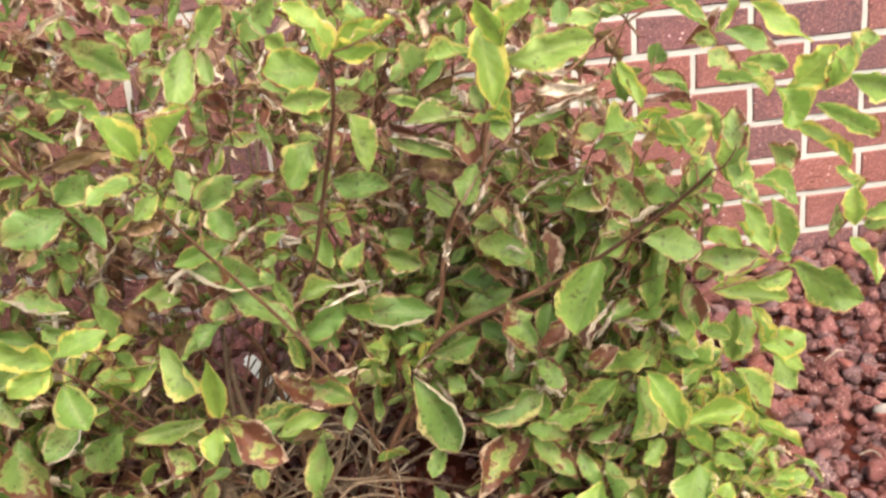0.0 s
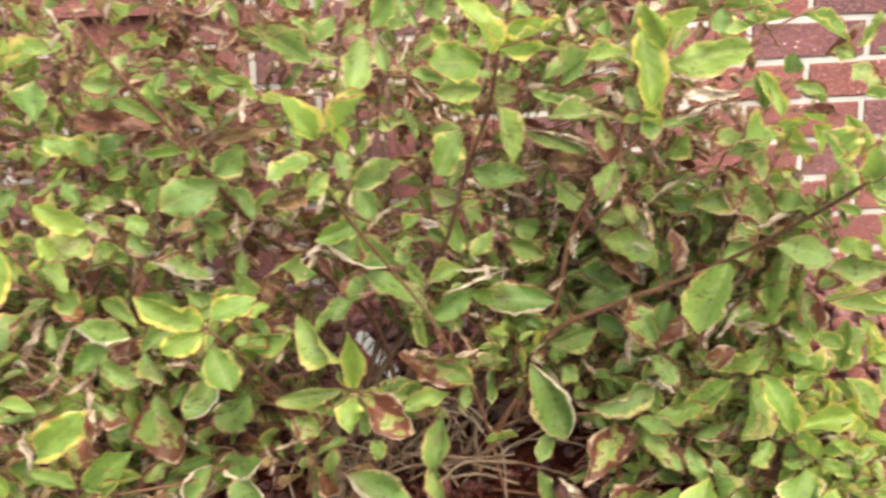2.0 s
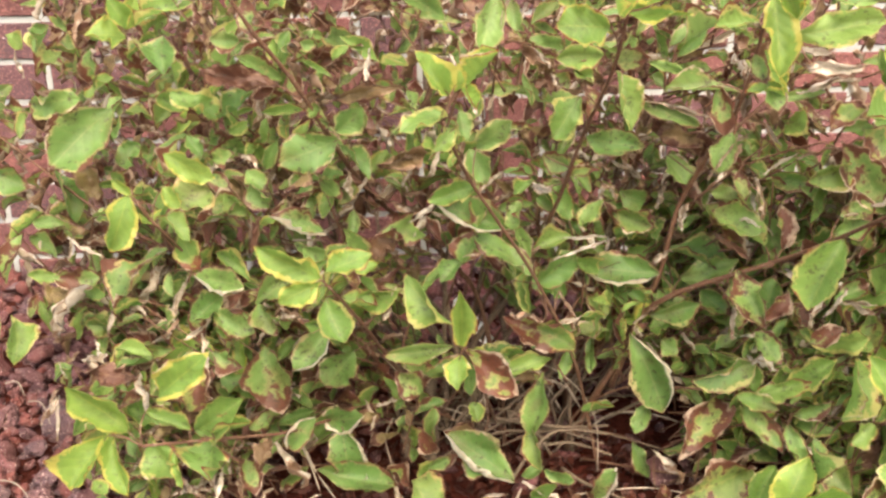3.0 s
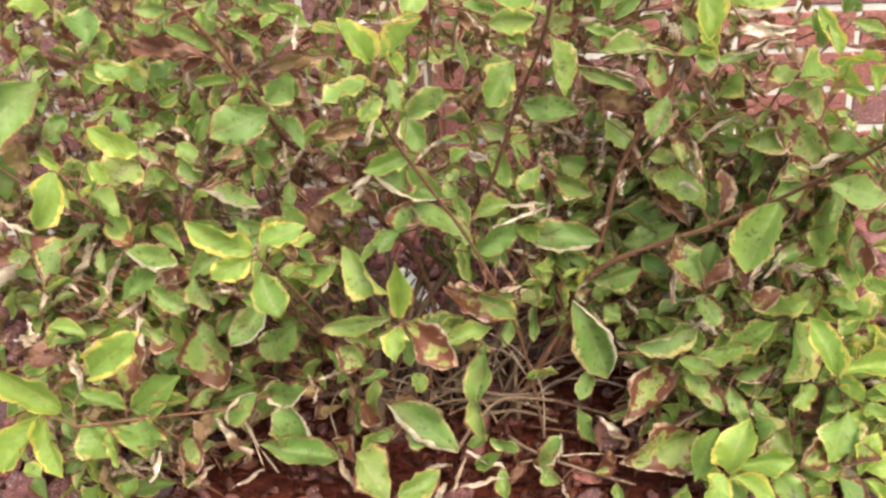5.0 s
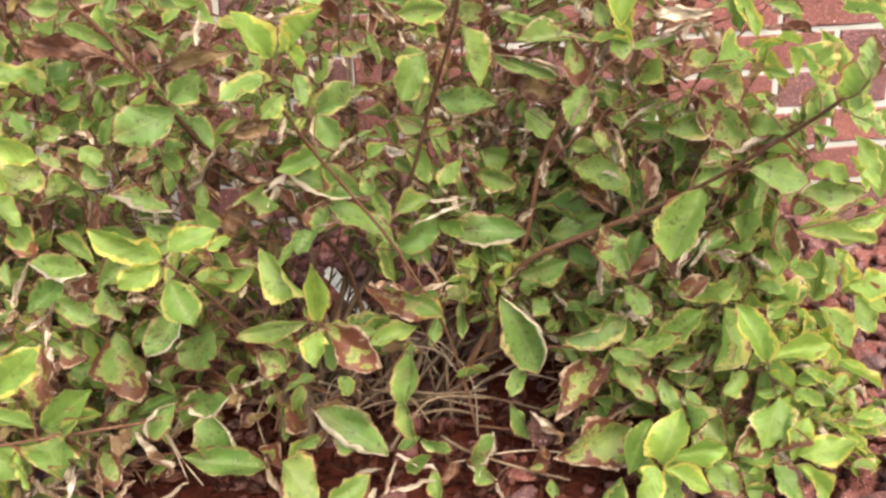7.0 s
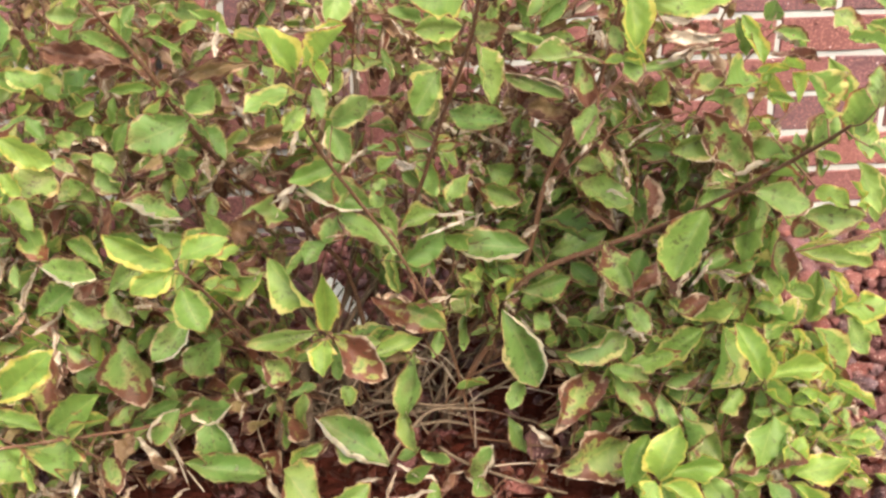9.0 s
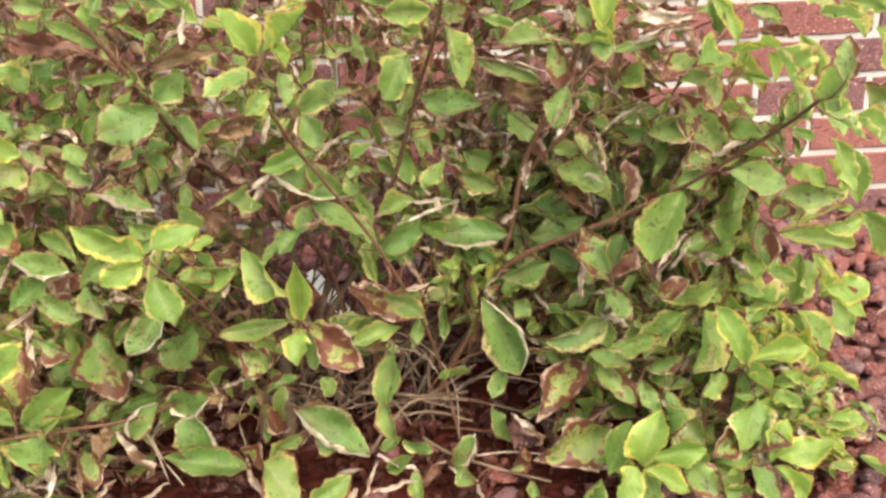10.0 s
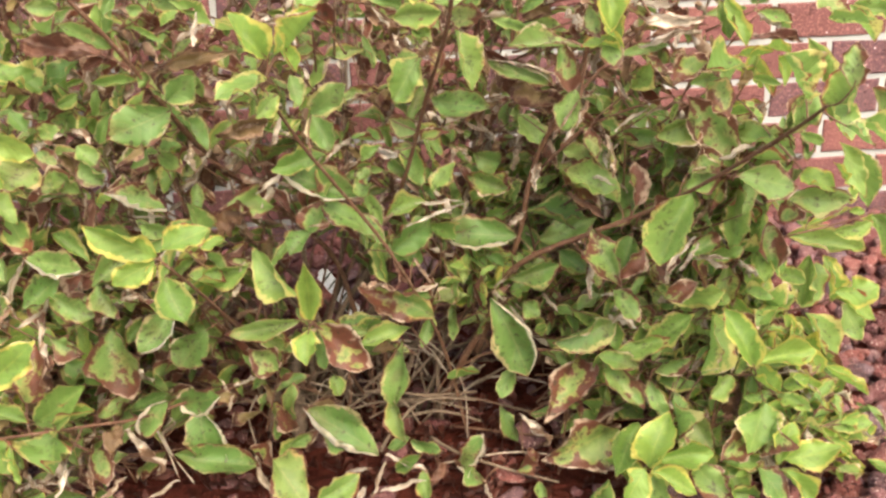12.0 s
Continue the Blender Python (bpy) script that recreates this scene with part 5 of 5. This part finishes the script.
leaf("R", (-0.418, -0.834, 0.205), (-0.378, -0.845, 0.185), 0.020)
leaf("D", (0.221, -0.709, 0.202), (0.221, -0.731, 0.175), 0.007)
leaf("D", (0.289, -0.778, 0.218), (0.301, -0.778, 0.255), 0.009)
leaf("D", (0.324, -0.736, 0.218), (0.351, -0.757, 0.216), 0.008)
leaf("D", (0.369, -0.730, 0.209), (0.380, -0.750, 0.194), 0.008)
leaf("D", (0.200, -0.663, 0.216), (0.221, -0.677, 0.212), 0.006)
leaf("D", (0.140, -0.662, 0.234), (0.157, -0.665, 0.258), 0.008)
leaf("D", (0.162, -0.700, 0.286), (0.167, -0.700, 0.320), 0.008)
leaf("D", (0.229, -0.706, 0.346), (0.235, -0.736, 0.301), 0.009)
leaf("D", (0.179, -0.753, 0.351), (0.193, -0.757, 0.395), 0.008)
leaf("G", (0.407, -0.734, 0.196), (0.400, -0.726, 0.248), 0.027)
leaf("L", (0.489, -0.634, 0.106), (0.502, -0.634, 0.165), 0.029)
leaf("Y", (0.547, -0.591, 0.087), (0.542, -0.582, 0.139), 0.022)
leaf("L", (0.394, -0.716, 0.212), (0.394, -0.740, 0.183), 0.024)
leaf("B", (0.187, -0.674, 0.305), (0.235, -0.714, 0.276), 0.026)
leaf("G", (0.178, -0.641, 0.210), (0.238, -0.667, 0.231), 0.025)
leaf("B", (0.227, -0.667, 0.219), (0.235, -0.704, 0.174), 0.024)
leaf("B", (0.263, -0.713, 0.268), (0.259, -0.709, 0.314), 0.020)
leaf("G", (0.389, -0.776, 0.266), (0.413, -0.790, 0.297), 0.023)
leaf("L", (0.415, -0.759, 0.259), (0.432, -0.770, 0.274), 0.014)
leaf("L", (0.336, -0.723, 0.212), (0.370, -0.742, 0.229), 0.018)
leaf("G", (0.285, -0.756, 0.182), (0.315, -0.769, 0.201), 0.021)
leaf("B", (0.245, -0.727, 0.195), (0.272, -0.734, 0.227), 0.020)
leaf("G", (0.141, -0.663, 0.176), (0.195, -0.684, 0.193), 0.022)
leaf("B", (0.100, -0.635, 0.285), (0.141, -0.660, 0.270), 0.023)
leaf("L", (0.105, -0.639, 0.251), (0.122, -0.642, 0.274), 0.017)


# dense inner growth: leafy side shoots behind the outer leaves, and bare stems at the heart
fill = random.Random(21)
OUTER = np.array([((b + t).x / 2, (b + t).dot(UP_SIDE) / 2, (b + t).dot(OPEN_SIDE) / 2) for b, t in OUTER_LEAVES])


def depth_of_outer(p):
    """How far the outer leaves round this spot stand out towards the open side."""
    d2 = (OUTER[:, 0] - p.x) ** 2 + (OUTER[:, 1] - p.dot(UP_SIDE)) ** 2
    w = 1.0 / (d2 + 0.0012)
    near_min = OUTER[d2 < 0.0016, 2]
    return min(float((w * OUTER[:, 2]).sum() / w.sum()), float(near_min.min()) if len(near_min) else 9.0)


LABEL_AT = Vector((-0.045, -0.442, 0.074))
LABEL_VIEW = Vector((0.01, -0.915, 0.40)).normalized()


def before_label(p):
    """Whether this spot lies in the opening through which the plant label shows."""
    q = p - LABEL_AT
    along = max(0.0, q.dot(LABEL_VIEW))
    return (q - LABEL_VIEW * along).length < 0.048


def inside(p):
    """Whether a leaf may grow here: within the shrub's outline, off its bare heart, the wall and the ground."""
    if p.y > -0.05 or p.z < ground_z(p.x, p.y) + 0.032 or p.z > 0.60:
        return False
    right = 0.41 + 0.14 * max(0.0, 1.0 - p.z / 0.18) - 0.03 * max(0.0, p.z - 0.42) / 0.15
    left = -0.46 - 0.08 * max(0.0, 1.0 - abs(p.z - 0.2) / 0.15) + 0.09 * min(1.0, max(0.0, p.z - 0.24) / 0.12)
    if not left < p.x < right:
        return False
    if abs(p.x - 0.06) < 0.125 and p.z < 0.10 - 0.03 * abs(p.x - 0.06) / 0.12 and p.y > -0.70:
        return False
    return not before_label(p)


class Heap:
    """Gathers many small pieces into one mesh."""

    def __init__(self):
        self.v, self.f, self.uv = [], [], []

    def add(self, shape, m):
        v, f, uv = shape
        o = len(self.v)
        self.v += [tuple(m @ Vector(p)) for p in v]
        self.f += [tuple(i + o for i in q) for q in f]
        self.uv += uv


heaps = {k: Heap() for k in "GLYBRD"}
thin_twigs = Heap()
BARE = 25
for i in range(BARE):
    a = fill.uniform(0, 2 * math.pi)
    base = Vector((-0.01 + 0.09 * math.cos(a), -0.50 + 0.07 * math.sin(a), -0.05))
    reach = fill.uniform(0.10, 0.46)
    lean = fill.uniform(0, 2 * math.pi)
    tip = Vector((0.0 + reach * math.cos(lean), -0.45 + reach * 0.5 * math.sin(lean), fill.uniform(0.20, 0.58) * (1.0 - 0.45 * (reach / 0.46) ** 2)))
    tip.y = min(max(tip.y, -0.62), -0.09)
    mid = base.lerp(tip, 0.45) + Vector((fill.uniform(-0.06, 0.06), fill.uniform(-0.05, 0.05), fill.uniform(-0.02, 0.05)))
    thick = fill.uniform(0.0018, 0.0050)
    v, f = tube((base, mid, tip), (thick, thick * 0.7, 0.0010), 5)
    me = mesh_from("twig", [TO_SHRUB @ p for p in v], f, (BARK, BARK, TWIG, BARK)[i % 4])
    put_mesh("twig", me, shrub, Matrix())


# old dry twigs arching out low from the foot of the shrub
for i in range(30):
    a = fill.uniform(-0.35, math.pi + 0.35)
    way = Vector((math.cos(a), -0.75 * abs(math.sin(a)), 0.0))
    c = Vector((fill.uniform(-0.10, 0.12), fill.uniform(-0.58, -0.46), fill.uniform(-0.04, 0.01)))
    long = fill.uniform(0.07, 0.20)
    rise = fill.uniform(0.005, 0.06)
    bend = Vector((fill.uniform(-0.025, 0.025), fill.uniform(-0.02, 0.02), 0))
    pts = [c, c + way * long * 0.35 + Vector((0, 0, rise)), c + way * long * 0.7 + bend + Vector((0, 0, rise * 1.2)), c + way * long + bend * 2 + Vector((0, 0, rise * fill.uniform(0.2, 1.3)))]
    for q in pts[1:]:
        q.z = max(q.z, ground_z(q.x, q.y) + 0.014)
    thick = fill.uniform(0.0010, 0.0028)
    v, f = tube(pts, (thick, thick * 0.85, thick * 0.7, thick * 0.5), 5)
    put_mesh("dry_twig", mesh_from("dry_twig", [TO_SHRUB @ p for p in v], f, (BARK, BARK, BARK, STRAW)[i % 4]), shrub, Matrix())

# a thin stalk joins each outer leaf to the stem it grows on
STEM_POINTS = [q for _, line in STEMS for q in line]
for b, t in OUTER_LEAVES:
    q = min(STEM_POINTS, key=lambda s: (s - b).length + 0.6 * max(0.0, s.z - b.z + 0.01))
    gap = (q - b).length
    if 0.006 < gap < 0.045:
        d = (t - b).normalized()
        v, f = tube((q, q.lerp(b, 0.55) - d * gap * 0.12 + Vector((0, 0, -0.04 * gap)), b, b + d * 0.006), (0.0010, 0.0008, 0.0007, 0.0005), 4)
        thin_twigs.add((v, f, []), TO_SHRUB)


def leafy_shoot(p, size, lush=None, old=False):
    """A short shoot with opposite pairs of leaves and a pair at its end; lush: how often each kind grows near the outside."""
    away = Vector((p.x - 0.03, (p.y + 0.45) * 1.0, 0.0))
    d = (away.normalized() * fill.uniform(0.2, 0.9) + Vector((fill.uniform(-0.5, 0.5), fill.uniform(-0.5, 0.4), fill.uniform(0.1, 1.0)))).normalized()
    length = fill.uniform(0.05, 0.09)
    tip = p + d * length
    last = None
    side = fill.uniform(0, 3.1)
    young = lush or (fill.random() < 0.15 and p.z > 0.10)
    pairs = fill.choice((2, 3, 3))
    for s in range(pairs):
        q = p.lerp(tip, (s + 0.6) / (pairs - 0.4))
        side += 1.57
        a = d.cross(Vector((0.2, 0.3, 0.93))).normalized()
        b = d.cross(a)
        for sign in (1, -1):
            out = (a * math.cos(side) + b * math.sin(side)) * sign
            way = (out + d * fill.uniform(0.3, 0.9) + Vector((0, 0, fill.uniform(-0.45, 0.15)))).normalized()
            long = size * fill.uniform(0.75, 1.15)
            end = q + way * long
            if not (inside(end) or (end.z > 0.22 and -0.64 < end.x < 0.0 and end.y < -0.05)) or before_label(end) or before_label(q) or end.dot(OPEN_SIDE) > depth_of_outer(end) - (0.0 if lush else 0.012):
                continue
            low = end.z < 0.2
            if old:
                kind = fill.choices("GLBRD", (24, 8, 28, 22, 34))[0]
            elif young:
                kind = fill.choices("LYGBD", lush if lush else (5, 3, 3, 0, 0))[0]
            else:
                kind = fill.choices("GLBRD", (28, 12, 28, 28 if not low else 14, 46 if not low else 18))[0]
            face = Vector((fill.uniform(-0.5, 0.5), (-0.7 if lush else -0.55) + fill.uniform(-0.5, 0.5), 1.0 if lush else 0.75))
            width = long * (fill.uniform(0.30, 0.48) if kind != "D" else fill.uniform(0.20, 0.36))
            heaps[kind].add(fill.choice(LEAF_THIN[kind]), TO_SHRUB @ leaf_frame(q, end, width, face, fill.uniform(-0.6, 0.6)))
            last = q
    if last:
        v, f = tube((p - d * 0.035, p, last), (0.0014, 0.0012, 0.0007), 4)
        thin_twigs.add((v, f, []), TO_SHRUB)


made = 0
while made < 370:
    p = Vector((fill.uniform(-0.58, 0.54), fill.uniform(-0.86, -0.10), fill.uniform(0.0, 0.58)))
    if not inside(p):
        continue
    # the crown is thin: leaves grow near its outside, and high up the wall shows between them
    gap = depth_of_outer(p) - p.dot(OPEN_SIDE)
    thin = min(1.0, max(0.0, (p.z - 0.06) / 0.20))
    if gap < 0.02 or gap > 0.34 - 0.22 * thin or fill.random() < 0.72 * thin:
        continue
    if p.z < 0.17 and -0.34 < p.x < 0.0 and fill.random() < 0.5:
        continue
    if p.z > 0.10 and 0.02 < p.x < 0.34 and fill.random() < 0.5:
        continue
    leafy_shoot(p, fill.uniform(0.034, 0.060))
    made += 1
for count, (x0, x1), (y0, y1), (z0, z1) in ((200, (0.14, 0.54), (-0.80, -0.36), (-0.04, 0.16)), (190, (-0.52, -0.22), (-0.86, -0.42), (-0.04, 0.16)), (40, (0.16, 0.46), (-0.80, -0.55), (0.12, 0.30)), (60, (-0.12, 0.16), (-0.88, -0.66), (-0.05, 0.04)), (70, (-0.36, -0.10), (-0.88, -0.62), (-0.05, 0.05)), (130, (0.14, 0.38), (-0.88, -0.62), (-0.05, 0.05))):
    for _ in range(count):
        p = Vector((fill.uniform(x0, x1), fill.uniform(y0, y1), fill.uniform(z0, z1)))
        if inside(p) and depth_of_outer(p) - p.dot(OPEN_SIDE) > 0.01:
            leafy_shoot(p, fill.uniform(0.028, 0.056))
BRIGHT, MIXED = (7, 7, 1, 1, 0.8), (3, 0.6, 5, 4, 2.4)
for count, (x0, x1), (y0, y1), (z0, z1), kinds in ((620, (0.19, 0.47), (-0.82, -0.50), (-0.03, 0.13), BRIGHT), (50, (-0.50, -0.26), (-0.90, -0.55), (-0.03, 0.16), BRIGHT),
                                                   (120, (0.28, 0.44), (-0.85, -0.55), (0.14, 0.42), BRIGHT), (150, (0.26, 0.44), (-0.85, -0.52), (0.07, 0.20), BRIGHT), (60, (-0.20, 0.28), (-0.86, -0.50), (0.13, 0.34), MIXED)):
    for _ in range(count):
        p = Vector((fill.uniform(x0, x1), fill.uniform(y0, y1), fill.uniform(z0, z1)))
        if inside(p) and 0.0 < depth_of_outer(p) - p.dot(OPEN_SIDE) < 0.08:
            leafy_shoot(p, fill.uniform(0.038, 0.056), kinds)
# a second layer close behind the outer leaves, thick and green low down, thinner and scorched high up
for count, (x0, x1), (u0, u1), kinds in ((400, (0.08, 0.44), (-0.28, 0.02), (5, 1.0, 6, 2.5, 1.6)), (90, (0.04, 0.28), (-0.12, 0.08), (3, 0.5, 5, 3, 3)), (130, (-0.48, 0.14), (-0.14, 0.10), (3, 0.4, 6, 4, 2.0)), (100, (-0.36, 0.36), (0.0, 0.24), (2, 0.3, 5, 4, 4.0))):
    for _ in range(count):
        p = Vector((fill.uniform(x0, x1), 0, 0)) + UP_SIDE * fill.uniform(u0, u1)
        p += OPEN_SIDE * (depth_of_outer(p) - fill.uniform(0.0, 0.06))
        if inside(p):
            leafy_shoot(p, fill.uniform(0.030, 0.050), kinds)
# airy old growth with many dry leaves, high between the front leaves and the wall
for count, x0, x1, y0, y1, z0, z1 in ((90, -0.60, -0.40, -0.60, -0.25, 0.14, 0.48), (260, -0.62, 0.30, -0.72, -0.22, 0.22, 0.56), (140, -0.05, 0.38, -0.80, -0.30, 0.22, 0.50)):
    for _ in range(count):
        p = Vector((fill.triangular(x0, x1, 0.6 * x0 + 0.4 * x1), fill.uniform(y0, y1), fill.uniform(z0, z1)))
        if p.x > -0.50 - 0.10 * fill.random() and 0.015 < depth_of_outer(p) - p.dot(OPEN_SIDE):
            leafy_shoot(p, fill.uniform(0.028, 0.050), old=True)
ob = put_mesh("twig_tangle", mesh_from("twig_tangle", thin_twigs.v, thin_twigs.f, TWIG), shrub, Matrix())
tagged(ob, kind="stuff")
for k, h in heaps.items():
    ob = put_mesh("foliage", mesh_from("foliage", h.v, h.f, LEAF[k], h.uv), shrub, Matrix())
    tagged(ob, kind="stuff")

# ---- plant label stuck in the bed among the stems ----


def make_tag():
    label = tagged(new("plant_label"), "white plastic plant label with dark print among the stems", "plant label")
    up, out = Vector((0.602, -0.313, -0.735)), Vector((0.010, -0.917, 0.399))
    turn = Matrix((up.cross(out), up, out)).transposed().to_4x4()
    label.matrix_world = Matrix.Translation((-0.045, -0.442, 0.074)) @ turn
    bm = bmesh.new()
    bmesh.ops.create_cube(bm, size=1.0, matrix=Matrix.Diagonal((0.017, 0.080, 0.0012, 1)))
    bmesh.ops.bevel(bm, geom=[e for e in bm.edges if abs((e.verts[0].co - e.verts[1].co).z) > 0.001], offset=0.004, segments=2, affect="EDGES")
    part("plate", bm, TAG, label)
    for y, wide in ((-0.027, 0.0026), (-0.016, 0.0022), (-0.005, 0.0022), (0.006, 0.0022), (0.019, 0.0085)):
        bm = bmesh.new()
        bmesh.ops.create_cube(bm, size=1.0, matrix=Matrix.Translation((0, y, 0.0008)) @ Matrix.Rotation(0.25, 4, "Z") @ Matrix.Diagonal((0.0155, wide, 0.0004, 1)))
        part("printed_bar", bm, PRINT, label, "dark printed bar")


make_tag()

# ---- lava rock bed ----
rock_bed = tagged(new("lava_rock_bed"), "bed of loose dark red lava rocks beside the brick wall", "rock bed")


def rock_shape(seed, level):
    rnd = random.Random(seed)
    bm = bmesh.new()
    bmesh.ops.create_icosphere(bm, subdivisions=level, radius=1.0)
    o = Vector((rnd.uniform(-50, 50), rnd.uniform(-50, 50), rnd.uniform(-50, 50)))
    sx, sy, sz = rnd.uniform(0.85, 1.25), rnd.uniform(0.75, 1.05), rnd.uniform(0.55, 0.85)
    cuts = [(Vector((rnd.gauss(0, 1), rnd.gauss(0, 1), rnd.gauss(0, 1))).normalized(), rnd.uniform(0.45, 0.80)) for _ in range(10)]
    for v in bm.verts:
        p = v.co.copy()
        for nrm, lim in cuts:
            d = p.dot(nrm)
            if d > lim:
                p -= nrm * (d - lim) * 0.93
        p *= 1.12 + 0.26 * noise.noise(p * 1.6 + o) + 0.14 * noise.noise(p * 4.1 + o) + (0.09 * noise.noise(p * 9.0 + o) if level > 2 else 0)
        v.co = Vector((p.x * sx, p.y * sy, p.z * sz))
    verts = [tuple(v.co) for v in bm.verts]
    faces = [tuple(v.index for v in f.verts) for f in bm.faces]
    bm.free()
    return verts, faces


ROCKS_FINE = [mesh_from("lava_rock", *rock_shape(s, 3), ROCK) for s in range(14)]
ROCKS_COARSE = [rock_shape(100 + s, 2) for s in range(16)]
rr = random.Random(7)
heap = Heap()
near = 0
for pitch, sizes, low, high in ((0.022, (0.009, 0.011, 0.012), -0.012, -0.001), (0.036, (0.010, 0.012, 0.015, 0.017, 0.020, 0.024), 0.002, 0.014)):
    for j in range(int(1.75 / (pitch * 0.87))):
        y = -0.012 - j * pitch * 0.87
        for i in range(int(3.0 / pitch)):
            x = -1.35 + (i + 0.5 * (j % 2)) * pitch
            px, py = x + rr.uniform(-0.35, 0.35) * pitch, y + rr.uniform(-0.32, 0.32) * pitch
            # few rocks under the shrub, so dark soil stands in for shade
            if ((px - 0.03) / 0.33) ** 2 + ((py + 0.66) / 0.27) ** 2 < 1 and rr.random() < (0.90 if pitch > 0.03 else 0.75):
                continue
            size = rr.choice(sizes) * rr.uniform(0.88, 1.14)
            turn = Euler((rr.uniform(-0.8, 0.8), rr.uniform(-0.8, 0.8), rr.uniform(0, 6.3))).to_matrix().to_4x4()
            m = Matrix.Translation((px, min(py, -size * 0.9), ground_z(px, py) + 0.006 + rr.uniform(low, high))) @ turn @ Matrix.Diagonal((size, size, size, 1))
            fine = pitch > 0.03 and ((0.44 < px < 0.90 and -0.86 < py < -0.28) or (-0.76 < px < -0.48 and -0.78 < py < -0.36))
            if fine and near < 298:
                put_mesh("lava_rock", rr.choice(ROCKS_FINE), rock_bed, m)
                near += 1
            else:
                v, f = rr.choice(ROCKS_COARSE)
                heap.add((v, f, []), m)
rest = put_mesh("rubble", mesh_from("rubble", heap.v, heap.f, ROCK), rock_bed, Matrix())
tagged(rest, kind="stuff")

# ---- dead leaves fallen round the foot of the shrub, coloured dark for its shade ----
litter = Heap()
lr = random.Random(31)
for _ in range(520):
    x, y = lr.gauss(0.04, 0.18), lr.gauss(-0.68, 0.13)
    if y > -0.1 or abs(x) > 0.45:
        continue
    a = lr.uniform(0, 6.3)
    z = ground_z(x, y) + lr.uniform(0.004, 0.016)
    long = lr.uniform(0.012, 0.030)
    tip = (x + long * math.cos(a), y + long * math.sin(a), z + lr.uniform(-0.006, 0.012))
    m = leaf_frame((x, y, z), tip, long * lr.uniform(0.3, 0.5), Vector((lr.uniform(-0.5, 0.5), lr.uniform(-0.7, 0.3), 0.8)), lr.uniform(-0.5, 0.5))
    litter.add(lr.choice(LEAF_THIN["M"]), m)
litter_ob = new("leaf_litter", mesh_from("leaf_litter", litter.v, litter.f, LEAF["M"], litter.uv))
tagged(litter_ob, "dead leaves fallen on lava rocks, coloured dark for the shrub's shade", "leaf litter", kind="stuff")

# ---- straws and odd pale stones lying on the rocks ----


def straw(x0, y0, x1, y1, rise=0.006, thick=0.0009):
    a = Vector((x0, y0, ground_z(x0, y0) + 0.026))
    b = Vector((x1, y1, ground_z(x1, y1) + 0.026))
    mid = a.lerp(b, 0.5) + Vector((0.004, 0.003, rise))
    v, f = tube((a, mid, b), (thick, thick, thick * 0.6), 5)
    ob = new("dry_straw", mesh_from("dry_straw", v, f, STRAW))
    return tagged(ob, "thin dry pale straw lying on lava rocks", "straw", "straws on the rock bed")


straw(0.530, -0.635, 0.585, -0.690)
straw(0.640, -0.655, 0.662, -0.668)
straw(0.660, -0.700, 0.652, -0.745, 0.010)
straw(-0.640, -0.470, -0.590, -0.530, 0.012)
straw(-0.615, -0.650, -0.560, -0.690)
straw(-0.600, -0.700, -0.570, -0.735)
straw(-0.690, -0.420, -0.650, -0.455, 0.010)
straw(0.720, -0.420, 0.765, -0.400)
for x, y, r, seed in ((0.735, -0.560, 0.017, 301), (0.560, -0.770, 0.012, 302), (0.775, -0.530, 0.013, 303), (-0.640, -0.600, 0.015, 304)):
    ob = new("pale_stone", mesh_from("pale_stone", *rock_shape(seed, 3), PALE))
    ob.matrix_world = Matrix.Translation((x, y, ground_z(x, y) + 0.020)) @ Matrix.Diagonal((r, r, r, 1))
    tagged(ob, "pale grey stone lying among red lava rocks", "stone", "pale stones in the rock bed")

# ---- bricks of the wall, last ----
shapes = [brick_shape(s) for s in range(8)]
BRICKS = [mesh_from("brick", *s, BRICK) for s in shapes]
for me in BRICKS:
    me.polygons.foreach_set("use_smooth", [False] * len(me.polygons))
br = random.Random(3)
far = Heap()
for c in range(-2, int(WALL_TOP / COURSE)):
    z = BED0 + (c + 0.5) * COURSE
    shift = 0.0 if c % 2 == 0 else 0.5
    first = math.floor((WALL_X[0] - 1.0) / HEAD)
    for k in range(first + 1, int((WALL_X[1] - 1.0) / HEAD)):
        x = 1.0 + (k + shift) * HEAD
        proud = br.uniform(-0.0012, 0.0012) - (0.016 if c == SILL_COURSE and x < SILL_END else 0.0)
        drop = 0.018 if c == SILL_COURSE and x < SILL_END else 0.0
        m = Matrix.Translation((x, proud - 0.4 * drop, z - drop)) @ Matrix.Rotation(br.uniform(-0.003, 0.003), 4, "Y")
        if -1.15 < x < 1.45 and c < 10:
            put_mesh("brick", br.choice(BRICKS), wall, m)
        else:
            far.add((*br.choice(shapes), []), m)
rest = put_mesh("brickwork", mesh_from("brickwork", far.v, far.f, BRICK), wall, Matrix())
rest.data.polygons.foreach_set("use_smooth", [False] * len(rest.data.polygons))
tagged(rest, kind="stuff")


def weep_hole(x, z):
    bm = bmesh.new()
    # a solid slab in the joint; near-black colour stands in for shade inside
    bmesh.ops.create_cube(bm, size=1.0, matrix=Matrix.Diagonal((0.0095, 0.006, BRICK_H * 0.8, 1)))
    ob = part("weep_hole", bm, HOLE_SHADE, wall, "open joint, its shade given by a dark slab")
    ob.location = (x, 0.0022, z)


weep_hole(1.0 - 6.5 * HEAD, BED0 + 4.45 * COURSE)
